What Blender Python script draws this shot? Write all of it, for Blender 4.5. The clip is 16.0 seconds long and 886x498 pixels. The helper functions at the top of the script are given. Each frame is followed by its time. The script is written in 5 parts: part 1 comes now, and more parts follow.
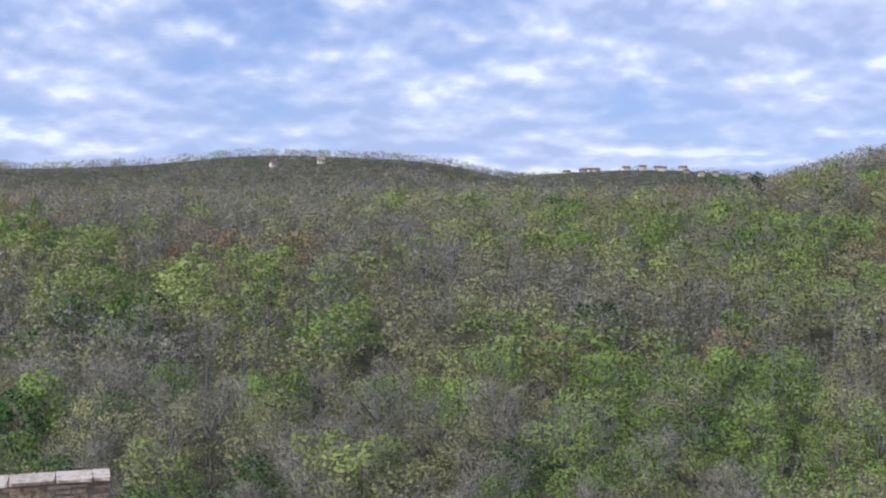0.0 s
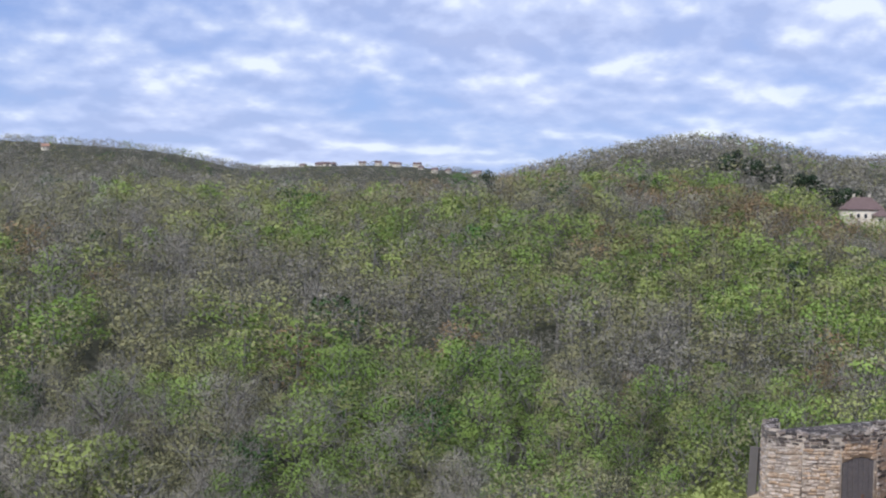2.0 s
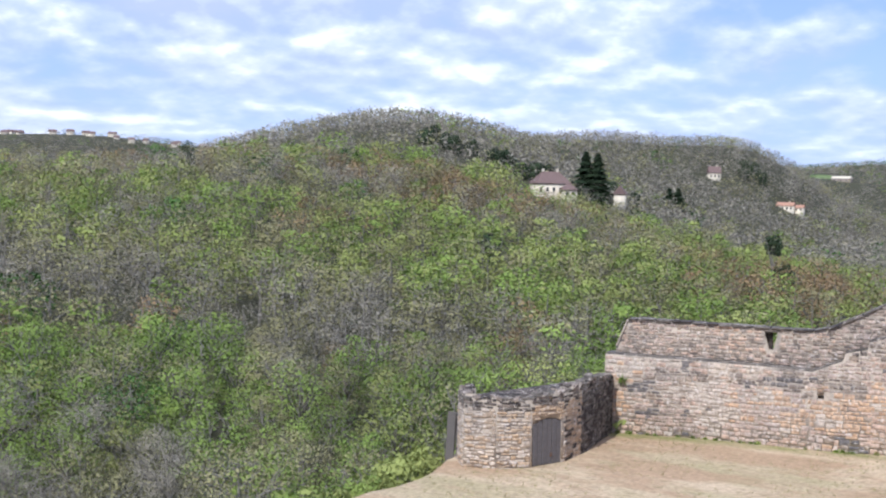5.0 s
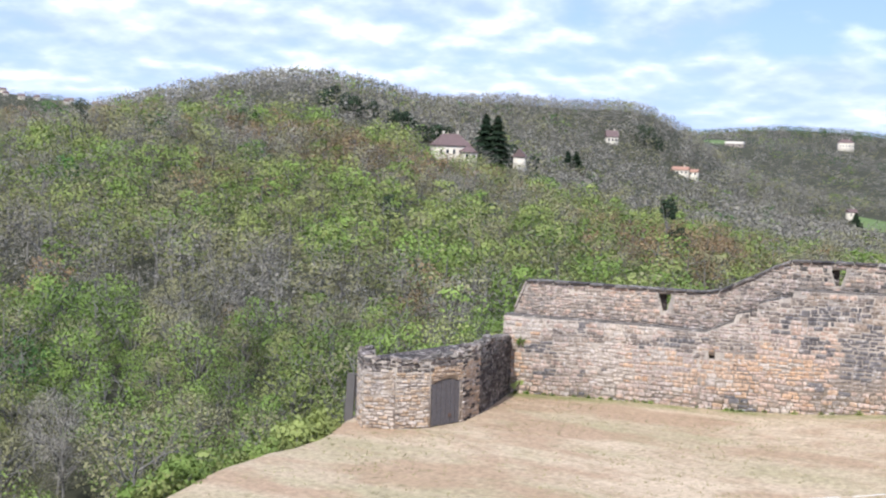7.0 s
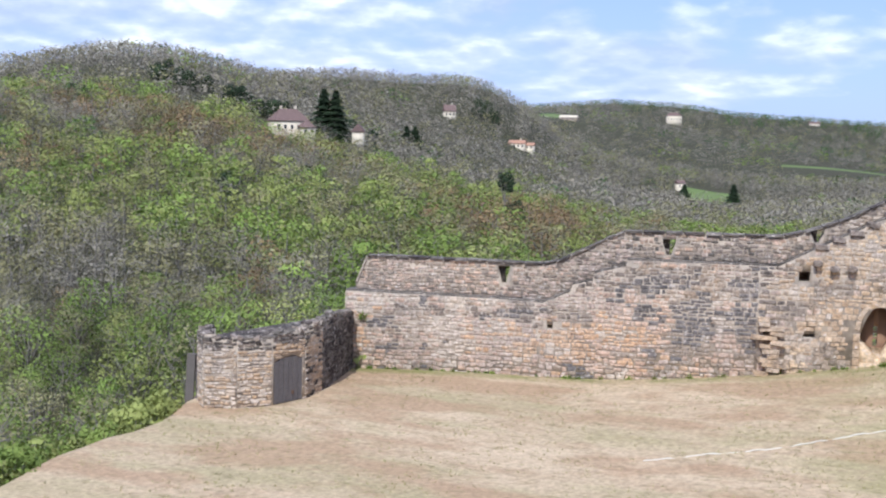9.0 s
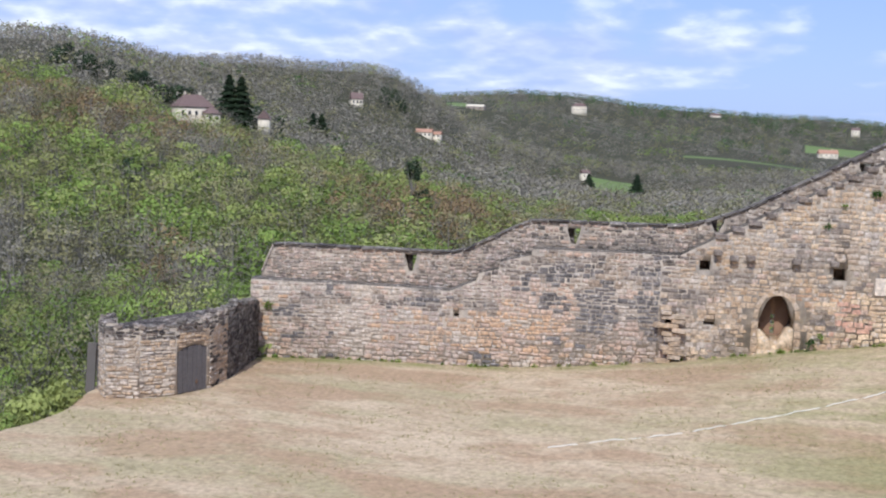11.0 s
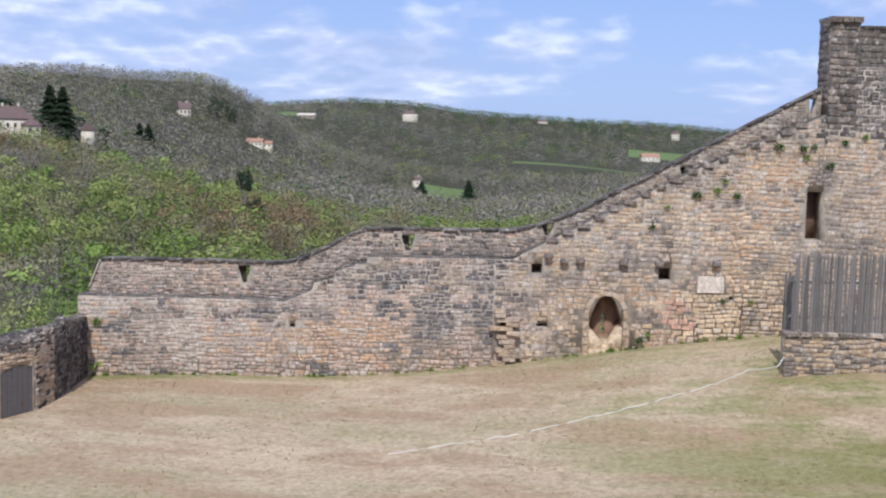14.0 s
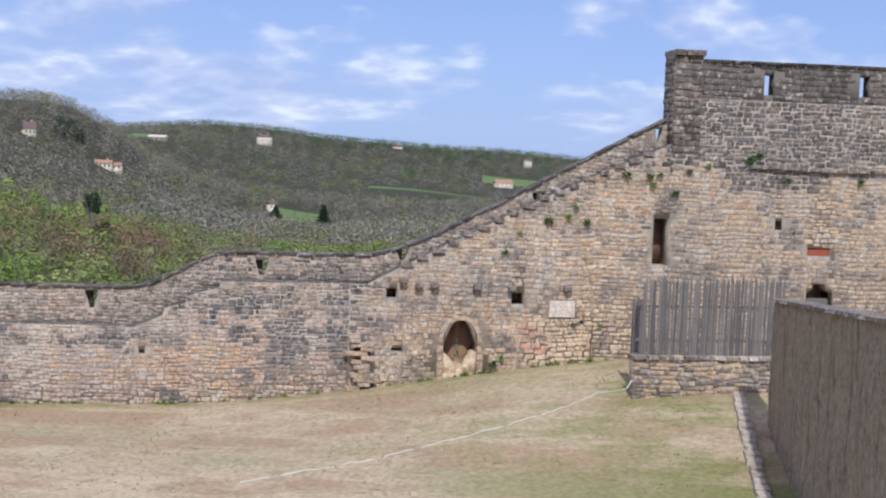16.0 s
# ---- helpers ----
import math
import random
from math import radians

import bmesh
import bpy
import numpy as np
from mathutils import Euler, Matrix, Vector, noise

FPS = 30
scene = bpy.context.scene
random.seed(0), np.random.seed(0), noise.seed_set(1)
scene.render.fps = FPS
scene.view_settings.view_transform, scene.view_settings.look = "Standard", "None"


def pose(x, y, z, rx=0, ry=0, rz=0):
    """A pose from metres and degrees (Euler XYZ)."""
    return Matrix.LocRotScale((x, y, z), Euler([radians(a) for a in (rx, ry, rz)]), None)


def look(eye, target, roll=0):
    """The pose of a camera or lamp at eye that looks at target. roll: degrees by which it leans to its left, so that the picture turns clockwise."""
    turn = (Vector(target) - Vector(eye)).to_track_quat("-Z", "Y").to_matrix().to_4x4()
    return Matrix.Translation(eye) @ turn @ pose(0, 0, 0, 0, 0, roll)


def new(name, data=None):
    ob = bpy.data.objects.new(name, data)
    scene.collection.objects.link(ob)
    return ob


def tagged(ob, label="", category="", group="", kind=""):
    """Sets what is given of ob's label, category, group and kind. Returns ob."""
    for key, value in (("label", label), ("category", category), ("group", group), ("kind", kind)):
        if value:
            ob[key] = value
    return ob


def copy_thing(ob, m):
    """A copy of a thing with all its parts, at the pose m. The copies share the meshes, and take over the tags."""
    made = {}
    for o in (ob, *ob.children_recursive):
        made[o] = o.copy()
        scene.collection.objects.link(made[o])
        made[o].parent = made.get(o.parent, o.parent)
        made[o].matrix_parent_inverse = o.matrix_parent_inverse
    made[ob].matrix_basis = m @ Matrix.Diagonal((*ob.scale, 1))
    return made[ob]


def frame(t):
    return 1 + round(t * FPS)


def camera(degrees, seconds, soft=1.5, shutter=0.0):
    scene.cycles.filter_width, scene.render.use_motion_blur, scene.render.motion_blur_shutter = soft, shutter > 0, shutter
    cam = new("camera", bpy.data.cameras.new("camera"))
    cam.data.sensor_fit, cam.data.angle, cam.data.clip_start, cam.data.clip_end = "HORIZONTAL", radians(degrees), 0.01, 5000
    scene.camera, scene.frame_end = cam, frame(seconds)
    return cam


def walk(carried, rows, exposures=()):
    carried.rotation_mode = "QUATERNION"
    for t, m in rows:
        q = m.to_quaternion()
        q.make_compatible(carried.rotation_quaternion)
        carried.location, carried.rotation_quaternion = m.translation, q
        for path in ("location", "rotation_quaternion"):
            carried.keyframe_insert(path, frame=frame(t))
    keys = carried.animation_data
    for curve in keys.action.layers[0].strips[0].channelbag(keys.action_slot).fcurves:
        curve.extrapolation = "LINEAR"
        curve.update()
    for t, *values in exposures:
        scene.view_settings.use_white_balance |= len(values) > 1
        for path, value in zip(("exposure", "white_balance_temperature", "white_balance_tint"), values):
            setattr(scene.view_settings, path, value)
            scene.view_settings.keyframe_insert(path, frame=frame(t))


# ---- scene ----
EYE = 10.0
cam = camera(40.35, 16.0, soft=2.2)
# seconds, yaw, pitch, roll: a camera held in one place and turned to the right
ROWS = [
    (0.0, 0.00, -1.72, -0.25),
    (0.5, -3.96, -1.88, 0.24),
    (1.0, -7.10, -1.69, 0.56),
    (1.5, -9.87, -1.84, 0.59),
    (2.0, -12.53, -1.95, 0.82),
    (2.5, -14.63, -1.79, 1.23),
    (3.0, -16.95, -1.61, 1.13),
    (3.5, -19.31, -1.73, 1.07),
    (4.0, -21.87, -1.90, 1.15),
    (4.5, -24.51, -2.55, 0.83),
    (5.0, -26.63, -3.02, 1.16),
    (5.2, -27.20, -3.25, 1.52),
    (7.3, -32.53, -4.97, 1.65),
    (7.5, -33.38, -5.06, 1.60),
    (8.0, -35.20, -5.26, 1.46),
    (8.5, -37.19, -5.53, 1.35),
    (9.0, -39.06, -5.70, 1.40),
    (9.5, -40.77, -5.94, 1.28),
    (9.7, -41.26, -6.00, 1.48),
    (11.8, -44.15, -5.96, 1.78),
    (12.0, -44.14, -5.82, 1.62),
    (12.5, -44.90, -5.83, 1.57),
    (13.0, -46.99, -5.87, 1.80),
    (13.5, -49.37, -5.75, 1.72),
    (14.0, -51.39, -5.51, 1.29),
    (14.5, -53.10, -5.04, 1.52),
    (15.0, -54.76, -4.80, 1.72),
    (15.5, -56.52, -4.28, 1.66),
    (16.0, -58.26, -4.14, 2.03),
]
# seconds, stops, kelvin, tint
EXPOSURES = [(t, stops, 5850, 8) for t, stops in ((0.0, 0.05), (3.5, -0.02), (4.2, 0.02), (4.6, 0.15), (5.0, 0.36), (7.3, 0.52), (8.2, 0.46), (9.0, 0.34), (9.7, 0.24), (12.0, 0.13), (14.0, 0.03), (16.0, -0.03))]
walk(cam, [(t, pose(0, 0, EYE, 0, 0, yaw) @ pose(0, 0, 0, 90 + pitch, 0, 0) @ pose(0, 0, 0, 0, 0, roll)) for t, yaw, pitch, roll in ROWS], EXPOSURES)

# ---- sky, sun and exposure ----
# the castle court is laid out along u (to the right along the curtain wall) and d (away from the eye)
U = Vector((math.cos(radians(50)), -math.sin(radians(50)), 0))
D = Vector((math.sin(radians(50)), math.cos(radians(50)), 0))
SUN_UP = 49.0
sun_flat = (-U * 0.115 - D * 0.993).normalized()
sun_from = sun_flat * math.cos(radians(SUN_UP)) + Vector((0, 0, math.sin(radians(SUN_UP))))

sun = new("sun", bpy.data.lights.new("sun", "SUN"))
sun.data.energy, sun.data.angle, sun.data.color = 3.2, radians(0.6), (1.0, 0.95, 0.87)
sun.matrix_world = look(sun_from * 100, (0, 0, 0))


class Nodes:
    """A short way to write node trees."""

    def __init__(self, tree):
        self.tree = tree
        tree.nodes.clear()

    def add(self, kind, inputs=None, **props):
        node = self.tree.nodes.new(kind)
        if "operation" in props:
            node.operation, node.use_clamp = props["operation"], props["use_clamp"]
        if "blend_type" in props:
            node.data_type, node.blend_type = props["data_type"], props["blend_type"]
        for key, value in (inputs or {}).items():
            if isinstance(value, bpy.types.NodeSocket):
                self.tree.links.new(value, node.inputs[key])
            else:
                node.inputs[key].default_value = value
        return node

    def math(self, op, a, b=0.0, clamp=False):
        return self.add("ShaderNodeMath", {0: a, 1: b}, operation=op, use_clamp=clamp).outputs[0]

    def mix(self, fac, a, b, blend="MIX"):
        return self.add("ShaderNodeMix", {0: fac, 6: a, 7: b}, data_type="RGBA", blend_type=blend).outputs[2]

    def noise(self, vector, scale, detail=4.0, rough=0.55):
        return self.add("ShaderNodeTexNoise", {"Vector": vector, "Scale": scale, "Detail": detail, "Roughness": rough}).outputs[0]

    def ramp(self, fac, *stops):
        node = self.add("ShaderNodeValToRGB", {0: fac})
        ramp = node.color_ramp
        while len(ramp.elements) < len(stops):
            ramp.elements.new(0.5)
        for element, (at, colour) in zip(ramp.elements, stops):
            element.position = at
            element.color = (*colour, 1) if isinstance(colour, tuple) else (colour, colour, colour, 1)
        return node.outputs[0]


def make_world():
    world = bpy.data.worlds.new("sky")
    scene.world = world
    world.use_nodes = True
    n = Nodes(world.node_tree)
    air = n.add("ShaderNodeTexSky")
    air.sky_type, air.sun_disc = "NISHITA", False
    air.sun_elevation, air.sun_rotation = radians(SUN_UP), math.atan2(sun_flat.x, sun_flat.y)
    air.altitude, air.air_density, air.dust_density, air.ozone_density = 200.0, 1.0, 0.6, 1.5
    sky = air.outputs[0]
    way = n.add("ShaderNodeTexCoord").outputs["Generated"]
    xyz = n.add("ShaderNodeSeparateXYZ", {0: way})
    # flat-based clouds in rows that crowd together towards the horizon
    turn = n.math("ARCTAN2", xyz.outputs[0], xyz.outputs[1])
    rows = n.math("MULTIPLY", n.math("LOGARITHM", n.math("ADD", n.math("MAXIMUM", xyz.outputs[2], 0.0), 0.07), 2.718), 5.0)
    flat = n.add("ShaderNodeCombineXYZ", {0: n.math("MULTIPLY", turn, 13.0), 1: rows, 2: 0.37}).outputs[0]
    above = n.add("ShaderNodeVectorMath", {0: flat, 1: (0.0, 0.26, 0.0)})
    above.operation = "ADD"
    big = n.noise(flat, 0.34, 3.0, 0.5)
    puffs = n.noise(flat, 1.2, 4.0, 0.5)
    lee = n.noise(above.outputs[0], 1.2, 4.0, 0.5)
    cover = n.math("ADD", n.math("MULTIPLY", big, 0.65), n.math("MULTIPLY", puffs, 0.55))
    # a thicker deck to the north, thinning to clear sky in the east
    east = n.math("MULTIPLY", n.math("MAXIMUM", n.math("SUBTRACT", xyz.outputs[0], 0.35), 0.0), 0.26)
    deck = n.ramp(n.math("SUBTRACT", cover, east), (0.43, 0.0), (0.56, 0.65), (0.68, 1.0))
    lit = n.math("ADD", n.math("MULTIPLY", n.math("SUBTRACT", puffs, lee), 0.9), n.math("MULTIPLY", puffs, 1.0))
    bright = n.ramp(lit, (0.32, (0.50, 0.55, 0.77)), (0.48, (0.60, 0.65, 0.87)), (0.60, (0.69, 0.725, 0.90)), (0.76, (0.93, 0.94, 0.98)))
    blue = n.mix(1.0, sky, (0.060, 0.068, 0.105, 1), "MULTIPLY")
    # paler air low down
    low = n.ramp(xyz.outputs[2], (0.0, 0.75), (0.24, 0.28))
    thin = n.mix(low, blue, (0.49, 0.60, 0.90, 1))
    colour = n.mix(n.math("MULTIPLY", deck, 0.95), thin, bright)
    back = n.add("ShaderNodeBackground", {"Color": colour, "Strength": 1.0})
    out = n.add("ShaderNodeOutputWorld")
    world.node_tree.links.new(back.outputs[0], out.inputs[0])


make_world()


# ---- materials ----
def surface(name, build, rough=0.9, bump=0.0, bump_scale=8.0, spec=0.25, soft_light=0.0):
    """A procedural material. build(n, place) gives the colour socket; place is in metres."""
    mat = bpy.data.materials.new(name)
    mat.use_nodes = True
    n = Nodes(mat.node_tree)
    place = n.add("ShaderNodeNewGeometry").outputs["Position"]
    colour = build(n, place)
    bsdf = n.add("ShaderNodeBsdfPrincipled", {"Base Color": colour, "Roughness": rough, "Specular IOR Level": spec})
    if bump:
        height = n.noise(place, bump_scale, 6.0, 0.6)
        relief = n.add("ShaderNodeBump", {"Height": height, "Strength": bump, "Distance": 0.05})
        n.tree.links.new(relief.outputs[0], bsdf.inputs["Normal"])
    shade = bsdf.outputs[0]
    if soft_light:
        glow = n.add("ShaderNodeBsdfTranslucent", {"Color": colour})
        shade = n.add("ShaderNodeMixShader", {0: soft_light, 1: shade, 2: glow.outputs[0]}).outputs[0]
    out = n.add("ShaderNodeOutputMaterial")
    n.tree.links.new(shade, out.inputs[0])
    return mat


def rgb(r, g, b):
    return (r, g, b, 1.0)


def stone_colours(warm, grey, dark, grey_share=0.5, dark_share=0.55):
    def build(n, place):
        one = n.add("ShaderNodeObjectInfo").outputs["Random"]
        isle = n.add("ShaderNodeNewGeometry").outputs["Random Per Island"]
        odd = n.math("FRACT", n.math("ADD", one, n.math("MULTIPLY", isle, 7.31)))
        patches = n.noise(place, 0.30, 4.0, 0.65)
        grain = n.noise(place, 7.0, 6.0, 0.7)
        blots = n.math("ADD", n.math("MULTIPLY", n.noise(place, 0.55, 3.0, 0.6), 0.45), n.math("MULTIPLY", n.noise(place, 2.2, 7.0, 0.72), 0.57))
        wash = n.math("ADD", n.math("MULTIPLY", patches, 0.85), n.math("MULTIPLY", odd, 0.22))
        base = n.mix(n.ramp(wash, (grey_share - 0.10, 0.0), (grey_share + 0.1, 1.0)), warm, grey)
        base = n.mix(1.0, base, n.ramp(odd, (0.0, (0.80, 0.79, 0.79)), (0.5, (1.0, 0.99, 0.97)), (1.0, (1.14, 1.11, 1.06))), "MULTIPLY")
        base = n.mix(1.0, base, n.ramp(grain, (0.32, 0.55), (0.68, 1.34)), "MULTIPLY")
        pale = n.noise(place, 2.3, 5.0, 0.7)
        flecks = n.noise(place, 4.6, 4.0, 0.75)
        base = n.mix(n.ramp(flecks, (0.32, 0.85), (0.43, 0.0)), base, dark)
        base = n.mix(n.ramp(flecks, (0.57, 0.0), (0.67, 0.8)), base, rgb(0.66, 0.62, 0.57))
        base = n.mix(n.ramp(pale, (0.56, 0.0), (0.70, 0.6)), base, rgb(0.62, 0.57, 0.52))
        base = n.mix(n.ramp(blots, (dark_share, 0.0), (dark_share + 0.12, 0.85)), base, dark)
        return n.mix(1.0, base, rgb(1.035, 0.99, 0.965), "MULTIPLY")
    return build


M_STONE = surface("limestone", stone_colours(rgb(0.56, 0.42, 0.285), rgb(0.44, 0.37, 0.30), rgb(0.12, 0.10, 0.09), 0.54, 0.61), 0.95, 0.8, 12.0)
M_STONE_PINK = surface("rosy_limestone", stone_colours(rgb(0.60, 0.445, 0.345), rgb(0.42, 0.355, 0.32), rgb(0.12, 0.10, 0.095), 0.53, 0.575), 0.95, 0.8, 12.0)
M_STONE_GREY = surface("weathered_limestone", stone_colours(rgb(0.36, 0.30, 0.245), rgb(0.235, 0.205, 0.185), rgb(0.065, 0.058, 0.056), 0.45, 0.555), 0.95, 0.9, 12.0)
M_STONE_MID = surface("greying_limestone", stone_colours(rgb(0.43, 0.345, 0.265), rgb(0.31, 0.27, 0.235), rgb(0.09, 0.08, 0.075), 0.5, 0.575), 0.95, 0.9, 12.0)
M_STONE_STAIN = surface("stained_limestone", stone_colours(rgb(0.25, 0.22, 0.185), rgb(0.165, 0.152, 0.14), rgb(0.065, 0.06, 0.057), 0.42, 0.50), 0.95, 0.9, 12.0)
# near-black stone: lichen, and shade painted into loopholes and the hut's side
M_STONE_DARK = surface("lichen_and_shade_black_limestone", stone_colours(rgb(0.13, 0.11, 0.098), rgb(0.07, 0.062, 0.06), rgb(0.028, 0.026, 0.026), 0.5, 0.5), 0.95, 0.8, 14.0)
M_STONE_PALE = surface("pale_limestone", stone_colours(rgb(0.58, 0.50, 0.41), rgb(0.47, 0.42, 0.375), rgb(0.18, 0.155, 0.14), 0.5, 0.60), 0.95, 0.6, 14.0)
M_STONE_ORANGE = surface("orange_limestone", stone_colours(rgb(0.57, 0.39, 0.255), rgb(0.49, 0.37, 0.275), rgb(0.16, 0.12, 0.10), 0.56, 0.64), 0.95, 0.7, 12.0)
M_STONE_CREAM = surface("cream_limestone", stone_colours(rgb(0.66, 0.52, 0.36), rgb(0.58, 0.47, 0.355), rgb(0.25, 0.19, 0.14), 0.56, 0.66), 0.95, 0.6, 12.0)
M_STONE_ROSE = surface("fire_reddened_limestone", stone_colours(rgb(0.62, 0.38, 0.29), rgb(0.56, 0.39, 0.30), rgb(0.25, 0.17, 0.14), 0.5, 0.66), 0.95, 0.6, 12.0)
M_STONE_SLATE = surface("blue_grey_stained_limestone", stone_colours(rgb(0.235, 0.21, 0.20), rgb(0.165, 0.158, 0.162), rgb(0.06, 0.057, 0.06), 0.46, 0.53), 0.95, 0.9, 12.0)
M_SLAB = surface("fresh_pale_limestone", stone_colours(rgb(0.78, 0.70, 0.60), rgb(0.72, 0.64, 0.56), rgb(0.5, 0.43, 0.36), 0.5, 0.64), 0.95, 0.3, 14.0)


def streaked(n, place):
    """Old brown render with dark runs down from the coping."""
    mapped = n.add("ShaderNodeVectorMath", {0: place, 1: (2.4, 2.4, 0.22)})
    mapped.operation = "MULTIPLY"
    runs = n.noise(mapped.outputs[0], 1.3, 5.0, 0.65)
    grain = n.noise(place, 6.0, 6.0, 0.7)
    wide = n.noise(place, 0.45, 4.0, 0.6)
    base = n.mix(wide, rgb(0.36, 0.27, 0.18), rgb(0.29, 0.25, 0.2))
    base = n.mix(1.0, base, n.ramp(grain, (0.3, 0.6), (0.7, 1.3)), "MULTIPLY")
    specks = n.noise(place, 3.2, 5.0, 0.75)
    base = n.mix(n.ramp(specks, (0.30, 0.8), (0.44, 0.0)), base, rgb(0.06, 0.05, 0.042))
    base = n.mix(n.ramp(specks, (0.58, 0.0), (0.70, 0.7)), base, rgb(0.52, 0.45, 0.35))
    return n.mix(n.ramp(runs, (0.52, 0.0), (0.72, 0.75)), base, rgb(0.055, 0.047, 0.04))


M_STONE_BROWN = surface("streaked_brown_render", streaked, 0.95, 0.9, 5.0)
M_CORE = surface("lime_mortar", lambda n, p: n.mix(n.ramp(n.noise(p, 1.1, 6.0, 0.7), (0.38, 0.0), (0.62, 1.0)), rgb(0.26, 0.222, 0.187), rgb(0.48, 0.40, 0.32)), 0.98, 0.6, 18.0)
M_CORE_GREY = surface("grey_mortar", lambda n, p: n.mix(n.noise(p, 2.0, 5.0, 0.6), rgb(0.13, 0.115, 0.10), rgb(0.24, 0.21, 0.185)), 0.98, 0.6, 18.0)
# backs of niche and openings: their shade is put into this brown
M_NICHE = surface("niche_stone_painted_shade", lambda n, p: n.mix(n.noise(p, 3.0, 5.0, 0.7), rgb(0.22, 0.13, 0.085), rgb(0.36, 0.23, 0.155)), 0.98, 0.6, 14.0)
M_DARK = surface("dark_hollow", lambda n, p: n.mix(n.noise(p, 3.0), rgb(0.018, 0.014, 0.012), rgb(0.035, 0.026, 0.02)), 0.98)


def lawn_colours(n, place):
    def reach_along(axis):
        node = n.add("ShaderNodeVectorMath", {0: place, 1: tuple(axis)})
        node.operation = "DOT_PRODUCT"
        return node.outputs["Value"]

    across, along = reach_along(U), reach_along(D)
    # wear runs along the court rather than across it
    swath = n.add("ShaderNodeCombineXYZ", {0: n.math("MULTIPLY", across, 0.45), 1: n.math("ADD", along, n.math("MULTIPLY", across, 0.16)), 2: 0.0}).outputs[0]
    wide = n.noise(swath, 0.16, 5.0, 0.6)
    mid = n.noise(swath, 0.75, 6.0, 0.68)
    fine = n.noise(place, 5.0, 6.0, 0.72)
    worn = n.noise(swath, 0.30, 5.0, 0.62)
    straw = n.mix(n.ramp(mid, (0.35, 0.0), (0.65, 1.0)), rgb(0.46, 0.345, 0.225), rgb(0.61, 0.475, 0.33))
    green = n.mix(mid, rgb(0.33, 0.28, 0.15), rgb(0.43, 0.355, 0.21))
    brown = rgb(0.40, 0.265, 0.165)
    near = n.ramp(n.math("MULTIPLY", n.math("SUBTRACT", 46.0, along), 0.05), (0.0, 0.0), (1.0, 0.14))
    share = n.math("ADD", n.math("ADD", n.math("MULTIPLY", wide, 0.6), n.math("MULTIPLY", mid, 0.4)), near)
    colour = n.mix(n.ramp(share, (0.53, 0.0), (0.64, 0.85)), straw, green)
    colour = n.mix(n.ramp(worn, (0.48, 0.0), (0.58, 0.75)), colour, brown)
    scuffs = n.noise(swath, 2.6, 6.0, 0.75)
    colour = n.mix(n.ramp(scuffs, (0.54, 0.0), (0.66, 0.75)), colour, rgb(0.25, 0.205, 0.105))
    # ranker grass along the foot of the wall, where no mower reaches
    rank = n.math("MULTIPLY", n.ramp(n.math("SUBTRACT", along, 47.3), (0.0, 0.0), (0.7, 1.0)), n.ramp(mid, (0.40, 0.1), (0.55, 0.9)))
    damp = n.math("MULTIPLY", n.ramp(n.math("MULTIPLY", n.math("SUBTRACT", across, 3.0), 0.09), (0.0, 0.0), (1.0, 1.0)), n.ramp(n.math("ADD", n.math("MULTIPLY", wide, 0.5), n.math("MULTIPLY", mid, 0.5)), (0.45, 0.0), (0.55, 0.9)))
    colour = n.mix(n.math("MAXIMUM", rank, damp), colour, rgb(0.24, 0.235, 0.085))
    return n.mix(1.0, colour, n.ramp(fine, (0.28, 0.62), (0.72, 1.26)), "MULTIPLY")


def wild_colours(n, place):
    wide = n.noise(place, 0.03, 4.0, 0.6)
    fine = n.noise(place, 0.5, 6.0, 0.7)
    return n.mix(1.0, n.mix(wide, rgb(0.075, 0.064, 0.045), rgb(0.065, 0.07, 0.033)), n.ramp(fine, (0.3, 0.5), (0.7, 1.2)), "MULTIPLY")


def leaf_colours(first, second):
    def build(n, place):
        tree = n.noise(place, 0.09, 2.0, 0.5)
        fine = n.noise(place, 1.3, 3.0, 0.6)
        isle = n.add("ShaderNodeNewGeometry").outputs["Random Per Island"]
        one = n.add("ShaderNodeObjectInfo").outputs["Random"]
        tone = n.add("ShaderNodeAttribute")
        tone.attribute_name = "tone"
        own = n.math("FRACT", n.math("ADD", one, tone.outputs["Fac"]))
        share = n.math("ADD", n.math("MULTIPLY", n.ramp(tree, (0.32, 0.0), (0.68, 1.0)), 0.4), n.math("MULTIPLY", own, 0.6), True)
        colour = n.mix(share, first, second)
        colour = n.mix(1.0, colour, n.ramp(n.math("FRACT", n.math("MULTIPLY", own, 7.3)), (0.0, 0.74), (1.0, 1.24)), "MULTIPLY")
        light = n.math("ADD", n.math("MULTIPLY", isle, 0.15), n.math("MULTIPLY", fine, 0.9))
        return n.mix(1.0, colour, n.ramp(light, (0.25, 0.74), (0.95, 1.2)), "MULTIPLY")
    return build


M_LAWN = surface("dry_mown_grass", lawn_colours, 0.95, 0.8, 6.0)
M_STRAW = surface("dry_grass_blades", leaf_colours(rgb(0.34, 0.28, 0.15), rgb(0.30, 0.30, 0.12)), 0.9, soft_light=0.25)
M_WILD = surface("woodland_floor", wild_colours, 0.98, 0.6, 1.0)
M_MEADOW = surface("green_meadow", lambda n, p: n.mix(n.noise(p, 0.05, 4.0), rgb(0.12, 0.175, 0.055), rgb(0.17, 0.22, 0.08)), 0.95)


